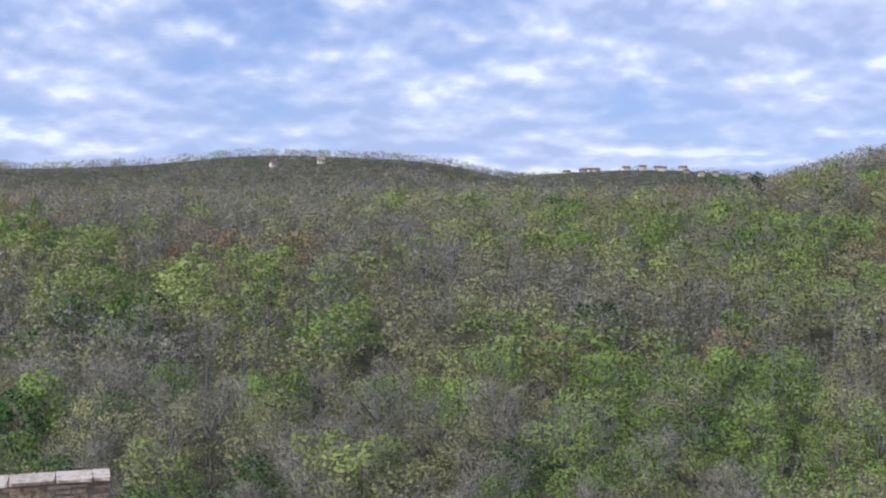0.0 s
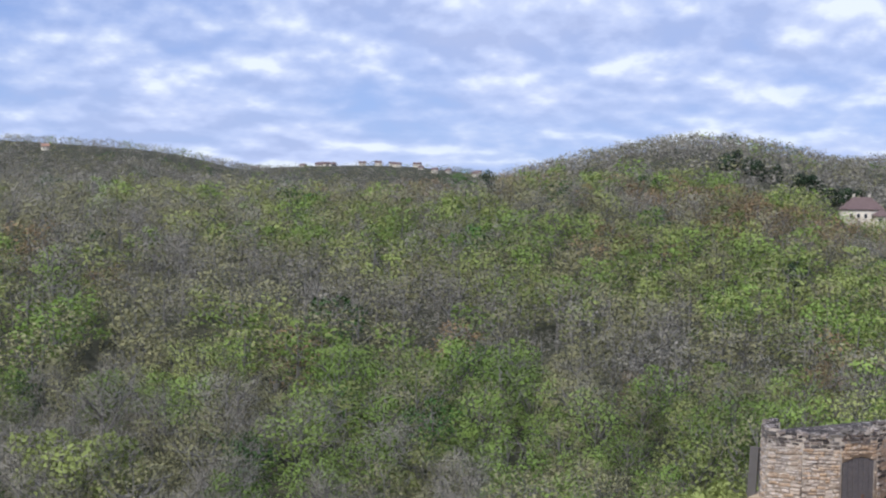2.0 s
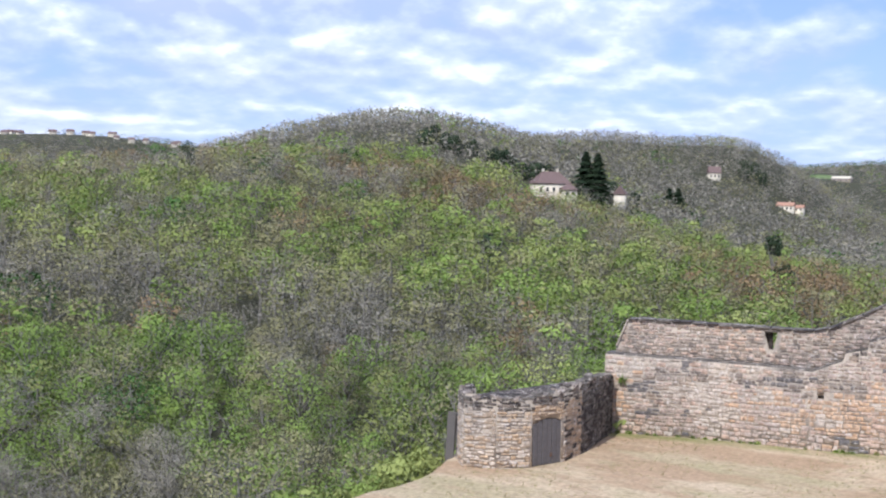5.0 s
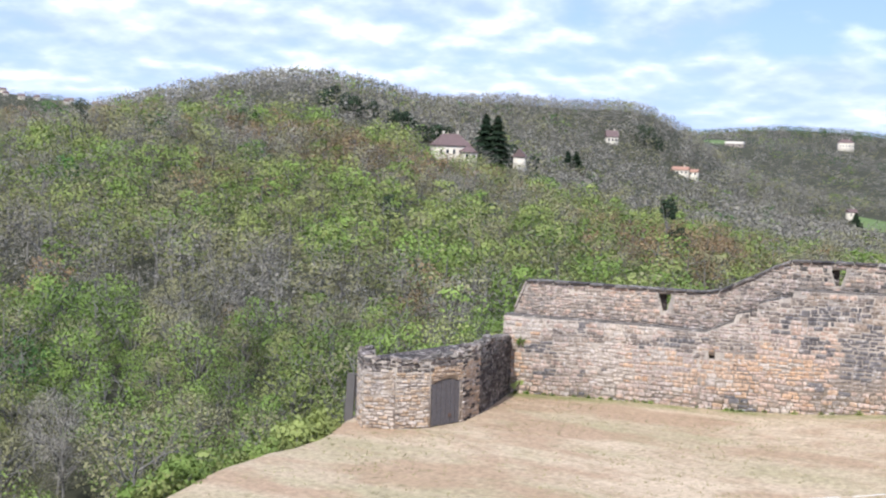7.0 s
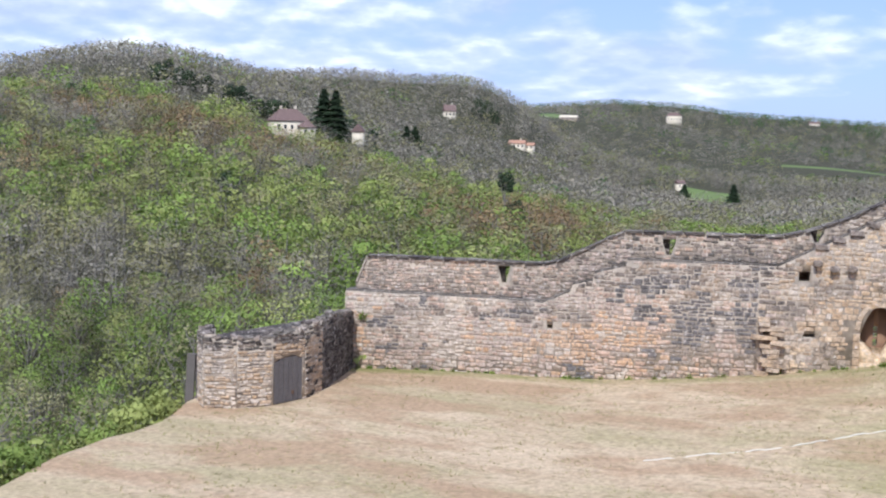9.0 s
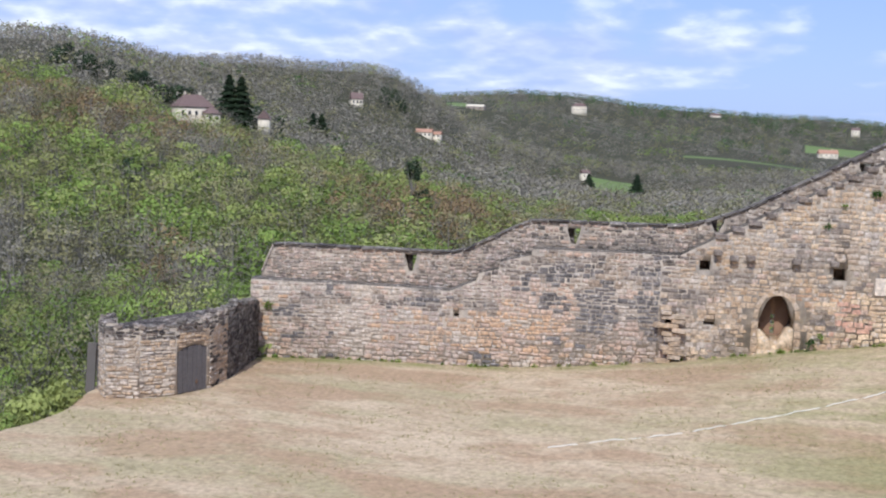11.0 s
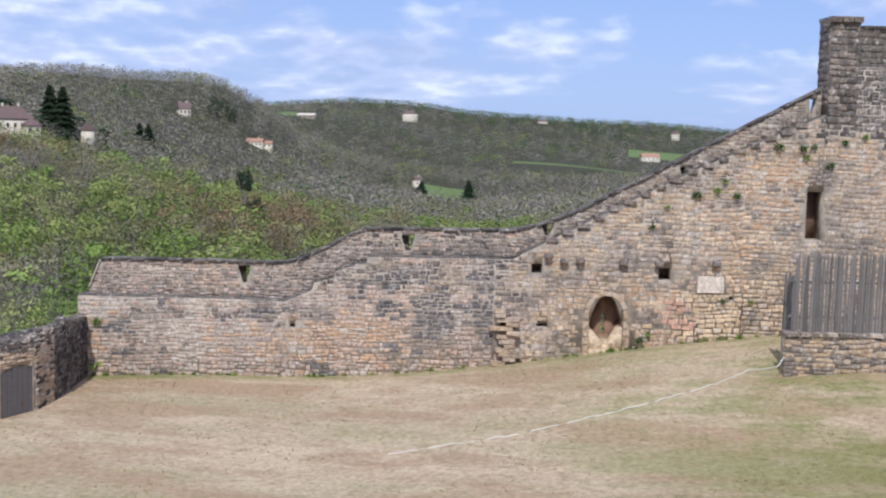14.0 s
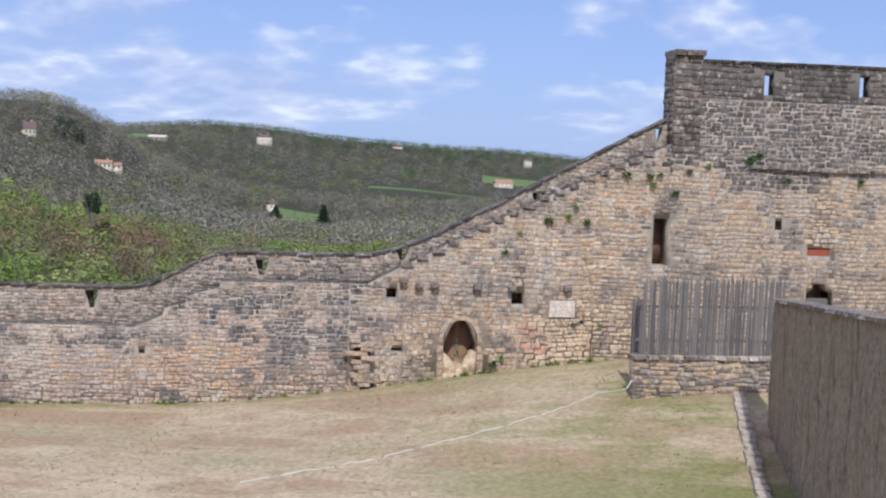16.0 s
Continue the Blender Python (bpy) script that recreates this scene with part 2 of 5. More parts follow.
M_BARK = surface("grey_bark", lambda n, p: n.mix(n.noise(p, 2.5, 4.0), rgb(0.15, 0.135, 0.115), rgb(0.31, 0.285, 0.25)), 0.95)
M_TWIG = surface("bare_twigs", leaf_colours(rgb(0.32, 0.285, 0.225), rgb(0.45, 0.41, 0.34)), 0.95, soft_light=0.25)
M_BUD = surface("olive_buds", leaf_colours(rgb(0.32, 0.30, 0.155), rgb(0.43, 0.40, 0.205)), 0.9, soft_light=0.25)
M_GREEN = surface("fresh_green_leaves", leaf_colours(rgb(0.205, 0.305, 0.065), rgb(0.35, 0.445, 0.115)), 0.75, soft_light=0.3)
M_LIME = surface("yellow_green_leaves", leaf_colours(rgb(0.33, 0.39, 0.11), rgb(0.45, 0.47, 0.165)), 0.75, soft_light=0.3)
M_RUST = surface("russet_buds", leaf_colours(rgb(0.37, 0.23, 0.13), rgb(0.38, 0.29, 0.15)), 0.9, soft_light=0.25)
M_PINE = surface("dark_needles", leaf_colours(rgb(0.028, 0.05, 0.026), rgb(0.05, 0.075, 0.035)), 0.85)
M_EVER = surface("dark_evergreen_leaves", leaf_colours(rgb(0.06, 0.13, 0.03), rgb(0.095, 0.18, 0.045)), 0.8, soft_light=0.15)
M_WOOD = surface("silvered_wood", lambda n, p: n.mix(1.0, n.mix(n.noise(p, 1.2, 3.0), rgb(0.15, 0.135, 0.125), rgb(0.24, 0.215, 0.20)), n.ramp(n.math("FRACT", n.math("ADD", n.add("ShaderNodeObjectInfo").outputs["Random"], n.math("MULTIPLY", n.noise(p, 22.0, 4.0), 0.6))), (0.0, 0.62), (1.0, 1.25)), "MULTIPLY"), 0.9, 0.5, 25.0)
M_WOOD_DARK = surface("dark_weathered_planks", lambda n, p: n.mix(n.noise(p, 9.0, 5.0, 0.7), rgb(0.075, 0.068, 0.070), rgb(0.20, 0.18, 0.175)), 0.9, 0.5, 25.0)
M_PLASTER = surface("cream_render", lambda n, p: n.mix(n.noise(p, 0.4, 4.0), rgb(0.60, 0.52, 0.40), rgb(0.74, 0.67, 0.55)), 0.9)
M_TILE = surface("brown_roof_tiles", lambda n, p: n.mix(n.noise(p, 0.8, 5.0), rgb(0.13, 0.09, 0.085), rgb(0.22, 0.15, 0.135)), 0.9)
M_TILE_RED = surface("red_roof_tiles", lambda n, p: n.mix(n.noise(p, 0.8, 5.0), rgb(0.36, 0.19, 0.13), rgb(0.46, 0.28, 0.2)), 0.9)
M_PANE = surface("dark_window_glass", lambda n, p: n.mix(n.noise(p, 0.5), rgb(0.03, 0.035, 0.045), rgb(0.07, 0.075, 0.09)), 0.15, spec=0.5)
M_ROPE = surface("white_rope", lambda n, p: n.mix(n.noise(p, 3.0), rgb(0.66, 0.63, 0.56), rgb(0.82, 0.80, 0.74)), 0.8)
M_IRON = surface("rusty_iron", lambda n, p: n.mix(n.noise(p, 12.0), rgb(0.10, 0.06, 0.045), rgb(0.20, 0.12, 0.08)), 0.8)
M_RED = surface("red_brick_filling", lambda n, p: n.mix(n.noise(p, 9.0), rgb(0.30, 0.07, 0.04), rgb(0.42, 0.12, 0.07)), 0.9)


# ---- building helpers ----
def tri_mesh(name, verts, faces, mats=(), index=None, smooth=False, normals=None, tone=None):
    """A mesh from arrays of vertices and faces (all of one size)."""
    me = bpy.data.meshes.new(name)
    verts, faces = np.asarray(verts, np.float32), np.asarray(faces, np.int32)
    side = faces.shape[1]
    me.vertices.add(len(verts))
    me.vertices.foreach_set("co", verts.ravel())
    me.loops.add(faces.size)
    me.loops.foreach_set("vertex_index", faces.ravel())
    me.polygons.add(len(faces))
    me.polygons.foreach_set("loop_start", np.arange(len(faces), dtype=np.int32) * side)
    for m in mats:
        me.materials.append(m)
    if index is not None:
        me.polygons.foreach_set("material_index", np.asarray(index, np.int32))
    if smooth:
        me.polygons.foreach_set("use_smooth", np.ones(len(faces), bool))
    me.update(calc_edges=True)
    if normals is not None:
        me.polygons.foreach_set("use_smooth", np.ones(len(faces), bool))
        me.attributes.new("custom_normal", "FLOAT_VECTOR", "POINT").data.foreach_set("vector", np.asarray(normals, np.float32).ravel())
    if tone is not None:
        me.attributes.new("tone", "FLOAT", "POINT").data.foreach_set("value", np.asarray(tone, np.float32))
    return me


def part(name, me, parent=None, label="", m=None):
    ob = new(name, me)
    if parent is not None:
        ob.parent = parent
    if m is not None:
        ob.matrix_basis = m
    return tagged(ob, label)


def thing(name, label, category, at=None, group="", kind=""):
    ob = new(name)
    ob.empty_display_size = 0.2
    if at is not None:
        ob.matrix_basis = at
    return tagged(ob, label, category, group, kind)


def uvz(u, d, z):
    return U * u + D * d + Vector((0, 0, z))


COURT = Matrix(((U.x, D.x, 0, 0), (U.y, D.y, 0, 0), (0, 0, 1, 0), (0, 0, 0, 1)))
BOX = np.array([[0, 3, 2, 1], [4, 5, 6, 7], [0, 1, 5, 4], [1, 2, 6, 5], [2, 3, 7, 6], [3, 0, 4, 7]])


class Boxes:
    """Collects hexahedra; each is given by 8 corners (bottom four, top four)."""

    def __init__(self):
        self.v, self.f = [], []

    def add(self, corners):
        base = len(self.v)
        self.v.extend(corners)
        self.f.extend((BOX + base).tolist())

    def box(self, x0, x1, y0, y1, z0, z1):
        self.add([(x0, y0, z0), (x1, y0, z0), (x1, y1, z0), (x0, y1, z0), (x0, y0, z1), (x1, y0, z1), (x1, y1, z1), (x0, y1, z1)])

    def mesh(self, name, mat):
        return tri_mesh(name, *self.welded(), [mat])

    def welded(self):
        """Vertices and faces with shared corners joined."""
        v, back = np.unique(np.round(np.array(self.v), 4), axis=0, return_inverse=True)
        return v, back.reshape(-1)[np.array(self.f)]


def bevelled(name, bm, mat, width=0.02, segments=1):
    bmesh.ops.bevel(bm, geom=bm.edges[:], offset=width, segments=segments, affect="EDGES", clamp_overlap=True)
    me = bpy.data.meshes.new(name)
    bm.to_mesh(me)
    bm.free()
    me.materials.append(mat)
    return me


def beam(name, mat, size, width=0.02, at=(0, 0, 0)):
    """A bevelled block of that size, its middle at the place given."""
    bm = bmesh.new()
    bmesh.ops.create_cube(bm, size=1.0, matrix=Matrix.Translation(at) @ Matrix.Diagonal((*size, 1)))
    return bevelled(name, bm, mat, width)


def smooth_step(a, b, x):
    t = np.clip((x - a) / (b - a), 0, 1)
    return t * t * (3 - 2 * t)


# ---- the lie of the land ----
AZ_KNOTS, AZ_SLOPE = [-60, 15, 25, 32, 37, 42, 52, 90], [0.118, 0.118, 0.108, 0.088, 0.062, 0.032, 0.0, 0.0]


def wild_height(x, y):
    """Height of the wooded land, in metres above the court; hills are set by bearing (degrees) and distance."""
    r = np.hypot(x, y) + 1e-6
    az = np.degrees(np.arctan2(x, y))
    slope = np.interp(az, AZ_KNOTS, AZ_SLOPE)
    z = -28 + slope * np.maximum(r - 90, 0)
    cap = np.interp(az, [-60, 12, 22, 32, 40, 52], [8.5, 8.5, 15.0, 8.0, 0.0, -22.0])
    z = cap - np.log1p(np.exp(np.clip((cap - z) / 3.0, -30, 30))) * 3.0

    def hill(a, d, wa, wd, up):
        side = np.where(np.abs(az - a) > 180, 360 - np.abs(az - a), az - a)
        return up * np.exp(-(side / wa) ** 2 - ((r - d) / wd) ** 2)

    z = z + hill(25.2, 640, 7.6, 190, 27.5) + hill(35.6, 840, 6.4, 170, 34) + hill(41.3, 900, 3.6, 150, 26) + hill(32.6, 478, 3.0, 45, 3.0) + hill(51.5, 770, 6, 130, -14) + hill(53.5, 1220, 8, 150, 11) + hill(17.3, 610, 3.6, 150, 5.5) + hill(-1.0, 1150, 4.0, 220, 7)
    z = z + hill(-6, 1150, 9, 260, 45) + hill(-24, 1200, 14, 260, 41) + hill(-50, 1000, 20, 300, 30)
    z = z + hill(9, 1600, 12, 260, 54) + hill(3, 1250, 5, 220, 14)
    z = z + hill(48, 1750, 9, 420, 62) + hill(60, 1900, 8, 420, 40) + hill(44, 1300, 4, 200, 18) + hill(76, 1900, 14, 420, 28)
    rough = np.sin(x * 0.031 + 1.3) * np.cos(y * 0.027) * 1.2 + np.sin(x * 0.011 - y * 0.013) * 1.6
    return z + rough * smooth_step(60, 200, r) - 20 * smooth_step(2400, 4500, r)


def lawn_height(u, d):
    return 2.2 * smooth_step(-5, 19, u) * (0.3 + 0.7 * smooth_step(32, 46, d)) - 0.2 * smooth_step(-8, -17, u)


def ground_height(x, y):
    x, y = np.asarray(x, float), np.asarray(y, float)
    u, d = x * U.x + y * U.y, x * D.x + y * D.y
    edge = -17.2 - 0.13 * np.maximum(39 - d, 0) + 0.25 * np.sin(d * 0.7)
    out = np.maximum(np.maximum(edge - u, d - 49.3), 0)
    court = lawn_height(u, d) - 0.62 * out - 0.25 * smooth_step(0, 1.5, out)
    wild = wild_height(x, y)
    return np.maximum(court, wild)


def make_ground():
    rings = np.concatenate([np.linspace(0.0, 30, 16)[1:], np.linspace(31, 60, 48), np.geomspace(61, 2300, 250), np.geomspace(2340, 4500, 20)])
    spans = np.concatenate([np.arange(-180, -30, 5.0), np.arange(-30, 80, 0.6), np.arange(80, 180, 5.0)])
    a = np.radians(spans)
    x, y = rings[:, None] * np.sin(a)[None], rings[:, None] * np.cos(a)[None]
    z = ground_height(x, y)
    verts = np.stack([x, y, z], -1).reshape(-1, 3)
    verts = np.vstack([verts, [[0, 0, float(ground_height(0.0, 0.0))]]])
    n, m = len(rings), len(spans)
    i, j = np.meshgrid(np.arange(n - 1), np.arange(m), indexing="ij")
    k = (j + 1) % m
    quads = np.stack([i * m + j, i * m + k, (i + 1) * m + k, (i + 1) * m + j], -1).reshape(-1, 4)
    fan = np.stack([np.full(m, n * m), (np.arange(m) + 1) % m, np.arange(m), np.arange(m)], -1)
    mid = verts[quads].mean(1)
    u, d = mid[:, 0] * U.x + mid[:, 1] * U.y, mid[:, 0] * D.x + mid[:, 1] * D.y
    edge = -17.2 - 0.13 * np.maximum(39 - d, 0) + 0.25 * np.sin(d * 0.7)
    lawn = (u > edge - 0.3) & (d < 49.6)
    az, r = np.degrees(np.arctan2(mid[:, 0], mid[:, 1])), np.hypot(mid[:, 0], mid[:, 1])
    meadow = np.zeros(len(mid), bool)
    for a0, a1, r0, r1 in MEADOWS:
        meadow |= (az > a0) & (az < a1) & (r > r0) & (r < r1)
    which = np.where(lawn, 0, np.where(meadow, 2, 1))
    tris = np.vstack([quads[:, [0, 1, 2]], quads[:, [0, 2, 3]], fan[:, :3]])
    which = np.concatenate([which, which, np.zeros(m, int)])
    me = tri_mesh("ground", verts, tris[:, ::-1], [M_LAWN, M_WILD, M_MEADOW], which, True)
    return tagged(new("ground", me), "dry mown court falling away to wooded valley and hills", "ground", kind="structure")


# bearing from, to; distance from, to
MEADOWS = [(50.7, 52.7, 845, 888), (42.9, 44.4, 1265, 1350), (59.9, 64.0, 1390, 1490), (54.5, 60.5, 1110, 1128)]
make_ground()


# ---- masonry ----
STONES = {}


def stone_mesh(mat, kind):
    """One of a few rough blocks, one metre each way, face towards -y."""
    key = (mat.name, kind)
    if key not in STONES:
        rnd = random.Random(kind * 17 + 3)
        bm = bmesh.new()
        bmesh.ops.create_cube(bm, size=1.0)
        for v in bm.verts:
            if v.co.y < 0:
                v.co.x *= 1 - rnd.uniform(0.0, 0.07)
                v.co.z *= 1 - rnd.uniform(0.0, 0.10)
            v.co.y += rnd.uniform(-0.06, 0.06)
        front = [f for f in bm.faces if f.normal.y < -0.8]
        bmesh.ops.inset_region(bm, faces=front, thickness=0.09, depth=0.07)
        me = bpy.data.meshes.new("stone")
        bm.to_mesh(me)
        bm.free()
        me.materials.append(mat)
        STONES[key] = me
    return STONES[key]


def courses(rnd, u0, u1, bottom, top, holes, height=(0.20, 0.30), length=(0.28, 0.62)):
    """Stones of a roughly coursed wall: (u from, u to, z from, z to), kept inside the outline and clear of the openings.
    The wall is raised in short lengths whose courses don't quite meet."""
    made = []
    start = u0
    while start < u1 - 0.02:
        stop = start + rnd.uniform(1.1, 2.6)
        if u1 - stop < 0.8:
            stop = u1
        z = min(bottom(u) for u in np.linspace(start, stop, 12)) - rnd.uniform(0.05, 0.2)
        highest = max(top(u) for u in np.linspace(start, stop, 24))
        tilt = rnd.uniform(-0.025, 0.025)
        while z < highest:
            h = rnd.uniform(*height)
            u = max(start + rnd.uniform(-0.14, 0.14), u0)
            end = min(stop + rnd.uniform(-0.05, 0.2), u1)
            while u < end - 0.06:
                w = rnd.uniform(*length) * (1.0 if rnd.random() > 0.12 else 1.5)
                a, b = u, min(u + w, end)
                u = b
                if b - a < 0.07:
                    continue
                mid = (a + b) / 2
                sway = tilt * (mid - start) + 0.03 * math.sin(mid * 1.9 + 1) + rnd.uniform(-0.03, 0.03)
                lo, hi = max(z + sway, bottom(mid) - 0.15), min(z + h + sway, top(mid) - 0.01, top(a) + 0.04, top(b) + 0.04)
                if rnd.random() < 0.12:
                    lo += rnd.uniform(0.0, 0.06)
                if hi - lo < 0.06:
                    continue
                if any(inside(s, t) for inside in holes for s in (a + 0.03, mid, b - 0.03) for t in (lo + 0.03, (lo + hi) / 2, hi - 0.03)):
                    continue
                made.append((a, b, lo, hi))
            z += h
        start = stop
    return made


def lay(stones, parent, face, rnd, mat_of, own=lambda s: False, proud=0.05, turn=Matrix.Identity(4), label="coursed rough limestone masonry"):
    """Sets the stones into a face at depth `face` of the frame `turn` (x along, y inwards, z up). Those picked by own() are single parts."""
    loose = {}
    for s in stones:
        a, b, lo, hi = s
        mat = mat_of((a + b) / 2, (lo + hi) / 2, rnd)
        me = stone_mesh(mat, rnd.randrange(6))
        deep = 0.16
        out = rnd.uniform(0.2, 1.0) * proud
        m = Matrix.Translation(((a + b) / 2, face - out + deep / 2, (lo + hi) / 2)) @ Matrix.Rotation(rnd.gauss(0, 0.035), 4, "Y") @ Matrix.Diagonal((b - a - rnd.uniform(-0.01, 0.05), deep, max(hi - lo - rnd.uniform(-0.01, 0.05), 0.04), 1))
        if own(s):
            part("stone", me, parent, "", turn @ m)
        else:
            loose.setdefault(mat.name, (mat, []))[1].append((me, turn @ m))
    for mat, items in loose.values():
        vs, fs, n = [], [], 0
        for me, m in items:
            co = np.array([v.co for v in me.vertices])
            mm = np.array(m)
            vs.append(co @ mm[:3, :3].T + mm[:3, 3])
            fs.extend([[i + n for i in p.vertices] for p in me.polygons])
            n += len(co)
        tagged(part("masonry", tri_mesh("masonry", np.vstack(vs), np.array(fs), [mat]), parent, label), kind="stuff")


def strips(knots, bottom, top, gaps, front, back, turn=None):
    """The core of a wall in upright strips, with openings cut out. gaps: (u0, u1, low(u), high(u))."""
    cuts = sorted(set([round(k, 3) for k in knots]))
    boxes = Boxes()
    for a, b in zip(cuts, cuts[1:]):
        if b - a < 0.004:
            continue
        mid = (a + b) / 2
        edges = [(bottom(a + 1e-4), bottom(b - 1e-4))]
        for g0, g1, low, high in sorted([g for g in gaps if g[0] < mid < g[1]], key=lambda g: g[2](mid)):
            edges += [(low(a), low(b)), (high(a), high(b))]
        edges.append((top(a + 1e-4), top(b - 1e-4)))
        for (la, lb), (ha, hb) in zip(edges[::2], edges[1::2]):
            if ha - la < 0.01 and hb - lb < 0.01:
                continue
            boxes.add([(a, front, la), (b, front, lb), (b, back, lb), (a, back, la), (a, front, ha), (b, front, hb), (b, back, hb), (a, back, ha)])
    return boxes


def line(*points):
    xs, ys = [p[0] for p in points], [p[1] for p in points]
    return lambda x: float(np.interp(x, xs, ys))


def flat(z):
    return lambda x: z


def rect(u0, u1, z0, z1):
    return (u0, u1, flat(z0), flat(z1))


def inside_of(gap, grow=0.0):
    u0, u1, low, high = gap
    return lambda u, z: u0 - grow < u < u1 + grow and low(u) - grow < z < high(u) + grow


FACE = 48.5
base_line = lambda u: float(lawn_height(u, FACE)) - 0.6

# -- lower, thicker body of the curtain wall, up to the wall walk
walk_top = line((-13.6, 3.15), (-7.0, 3.12), (-5.2, 3.05), (-4.1, 3.55), (-4.0, 3.85), (-3.2, 4.05), (-3.15, 4.35), (-1.9, 4.7), (-1.85, 4.95), (4.0, 4.95), (5.2, 5.6), (11.3, 8.72), (15.0, 10.4), (16.5, 11.05), (16.52, 13.0), (40, 13.0))
arch = lambda u: 2.45 + 1.08 * max(0.0, 1 - (abs(u - 7.89) / 0.70) ** 2.5)
niche = (7.19, 8.59, flat(0.2), arch)
hole_a, hole_b = rect(4.78, 5.22, 4.40, 4.80), rect(9.96, 10.50, 4.22, 4.72)
tall_window, slot = rect(15.87, 16.55, 5.98, 7.95), rect(22.7, 23.75, 6.55, 6.88)
small_window = (22.75, 23.95, flat(4.0), line((22.75, 4.95), (23.0, 5.1), (23.05, 5.35), (23.65, 5.35), (23.7, 5.1), (23.95, 4.95)))
putlogs = [rect(7.0 + 0.02, 7.02 + 0.3, 5.02, 5.2), rect(3.55, 4.0, 2.2, 2.35), rect(5.05, 5.5, 2.22, 2.36), rect(12.9, 13.05, 3.45, 3.6), rect(-5.0, -4.75, 2.0, 2.15), rect(21.2, 21.5, 7.6, 8.0)]
gaps = [niche, hole_a, hole_b, tall_window, slot, small_window] + putlogs[1:]

curtain = thing("curtain_wall", "ruined curtain wall of ochre and grey limestone with arrow-slit niche", "wall", COURT, kind="structure")
knots = [-13.5, -7.0, -5.2, -4.1, -4.0, -3.2, -3.15, -1.9, -1.85, 4.0, 5.2, 11.3, 15.0, 16.5, 30.0] + list(np.linspace(7.19, 8.59, 13)) + list(np.linspace(-13, 30, 44))
for g in gaps:
    knots += [g[0], g[1]]
knots += [23.0, 23.05, 23.65, 23.7]
part("core", strips(knots, base_line, walk_top, gaps, FACE - 0.008, FACE + 1.25).mesh("core", M_CORE), curtain)

# hollows behind the openings, shade painted brown: splayed niche with its slit, dark pockets
back = Boxes()
back.box(7.19, 7.81, FACE + 1.0, FACE + 1.2, 0.2, 3.6)
back.box(7.98, 8.59, FACE + 1.0, FACE + 1.2, 0.2, 3.6)
back.box(7.81, 7.98, FACE + 1.0, FACE + 1.2, 0.2, 1.85)
back.box(7.81, 7.98, FACE + 1.0, FACE + 1.2, 2.65, 3.6)
back.box(7.81, 7.98, FACE + 1.0, FACE + 1.2, 2.13, 2.19)
back.box(7.81, 7.98, FACE + 1.0, FACE + 1.2, 2.40, 2.45)
part("niche_back", back.mesh("niche_back", M_NICHE), curtain, "stone back of niche pierced by narrow slit, its shade painted brown")
sill = Boxes()
sill.add([(7.19, FACE + 0.02, 0.2), (8.59, FACE + 0.02, 0.2), (8.59, FACE + 1.0, 0.2), (7.19, FACE + 1.0, 0.2), (7.19, FACE + 0.12, 1.30), (8.59, FACE + 0.12, 1.30), (8.59, FACE + 1.0, 1.80), (7.19, FACE + 1.0, 1.80)])
for a, b in ((7.19, 7.80), (8.59, 7.98)):
    low, high = min(a, b), max(a, b)
    za, zb = (2.15, 1.45) if a < b else (1.45, 2.15)
    sill.add([(low, FACE + 0.16, 1.2), (high, FACE + 0.16, 1.2), (high, FACE + 1.0, 1.2), (low, FACE + 1.0, 1.2), (low, FACE + 0.16, za), (high, FACE + 0.16, zb), (high, FACE + 1.0, zb + 0.3), (low, FACE + 1.0, za + 0.1)])
part("niche_sill", sill.mesh("niche_sill", M_STONE_CREAM), curtain, "pale sloping sill")
pockets = Boxes()
for g in [hole_a, hole_b, tall_window, slot, small_window] + putlogs[1:]:
    pockets.box(g[0] - 0.02, g[1] + 0.02, FACE + 1.0, FACE + 1.1, g[2](g[0]) - 0.02, max(g[3](s) for s in np.linspace(g[0], g[1], 9)) + 0.02)
part("hollow", pockets.mesh("hollow", M_NICHE), curtain, "back of wall openings, shade painted in dark rust-brown")
part("slot_filling", beam("slot_filling", M_RED, (1.02, 0.2, 0.31), 0.01, (23.225, FACE + 0.16, 6.715)), curtain, "red brick filling of a slot")
part("window_board", beam("window_board", M_WOOD, (1.1, 0.05, 0.62), 0.01, (23.35, FACE + 0.3, 4.4)), curtain, "grey boarded window")

# carved surround of the niche
rnd = random.Random(5)
ring = []
for k in range(9):
    a = math.pi * (k + 0.5) / 9
    ring.append((7.89 - 0.81 * math.cos(a), 2.5 + 1.13 * math.sin(a) ** 0.8, math.pi / 2 - a))
for cu, cz, ang in ring:
    m = Matrix.Translation((cu, FACE + 0.075, cz)) @ Matrix.Rotation(-ang, 4, "Y") @ Matrix.Diagonal((0.36, 0.2, 0.20, 1))
    part("arch_stone", stone_mesh(M_STONE, rnd.randrange(6)), curtain, "", m)
for side in (7.06, 8.72):
    for k in range(6):
        m = Matrix.Translation((side, FACE + 0.07, 0.72 + 0.32 * k)) @ Matrix.Diagonal((0.26, 0.2, 0.30, 1))
        part("jamb_stone", stone_mesh(M_STONE, rnd.randrange(6)), curtain, "", m)
part("plaque", beam("plaque", M_SLAB, (1.08, 0.10, 0.68), 0.015, (12.1, FACE - 0.06, 4.08)), curtain, "pale smooth repair slab")
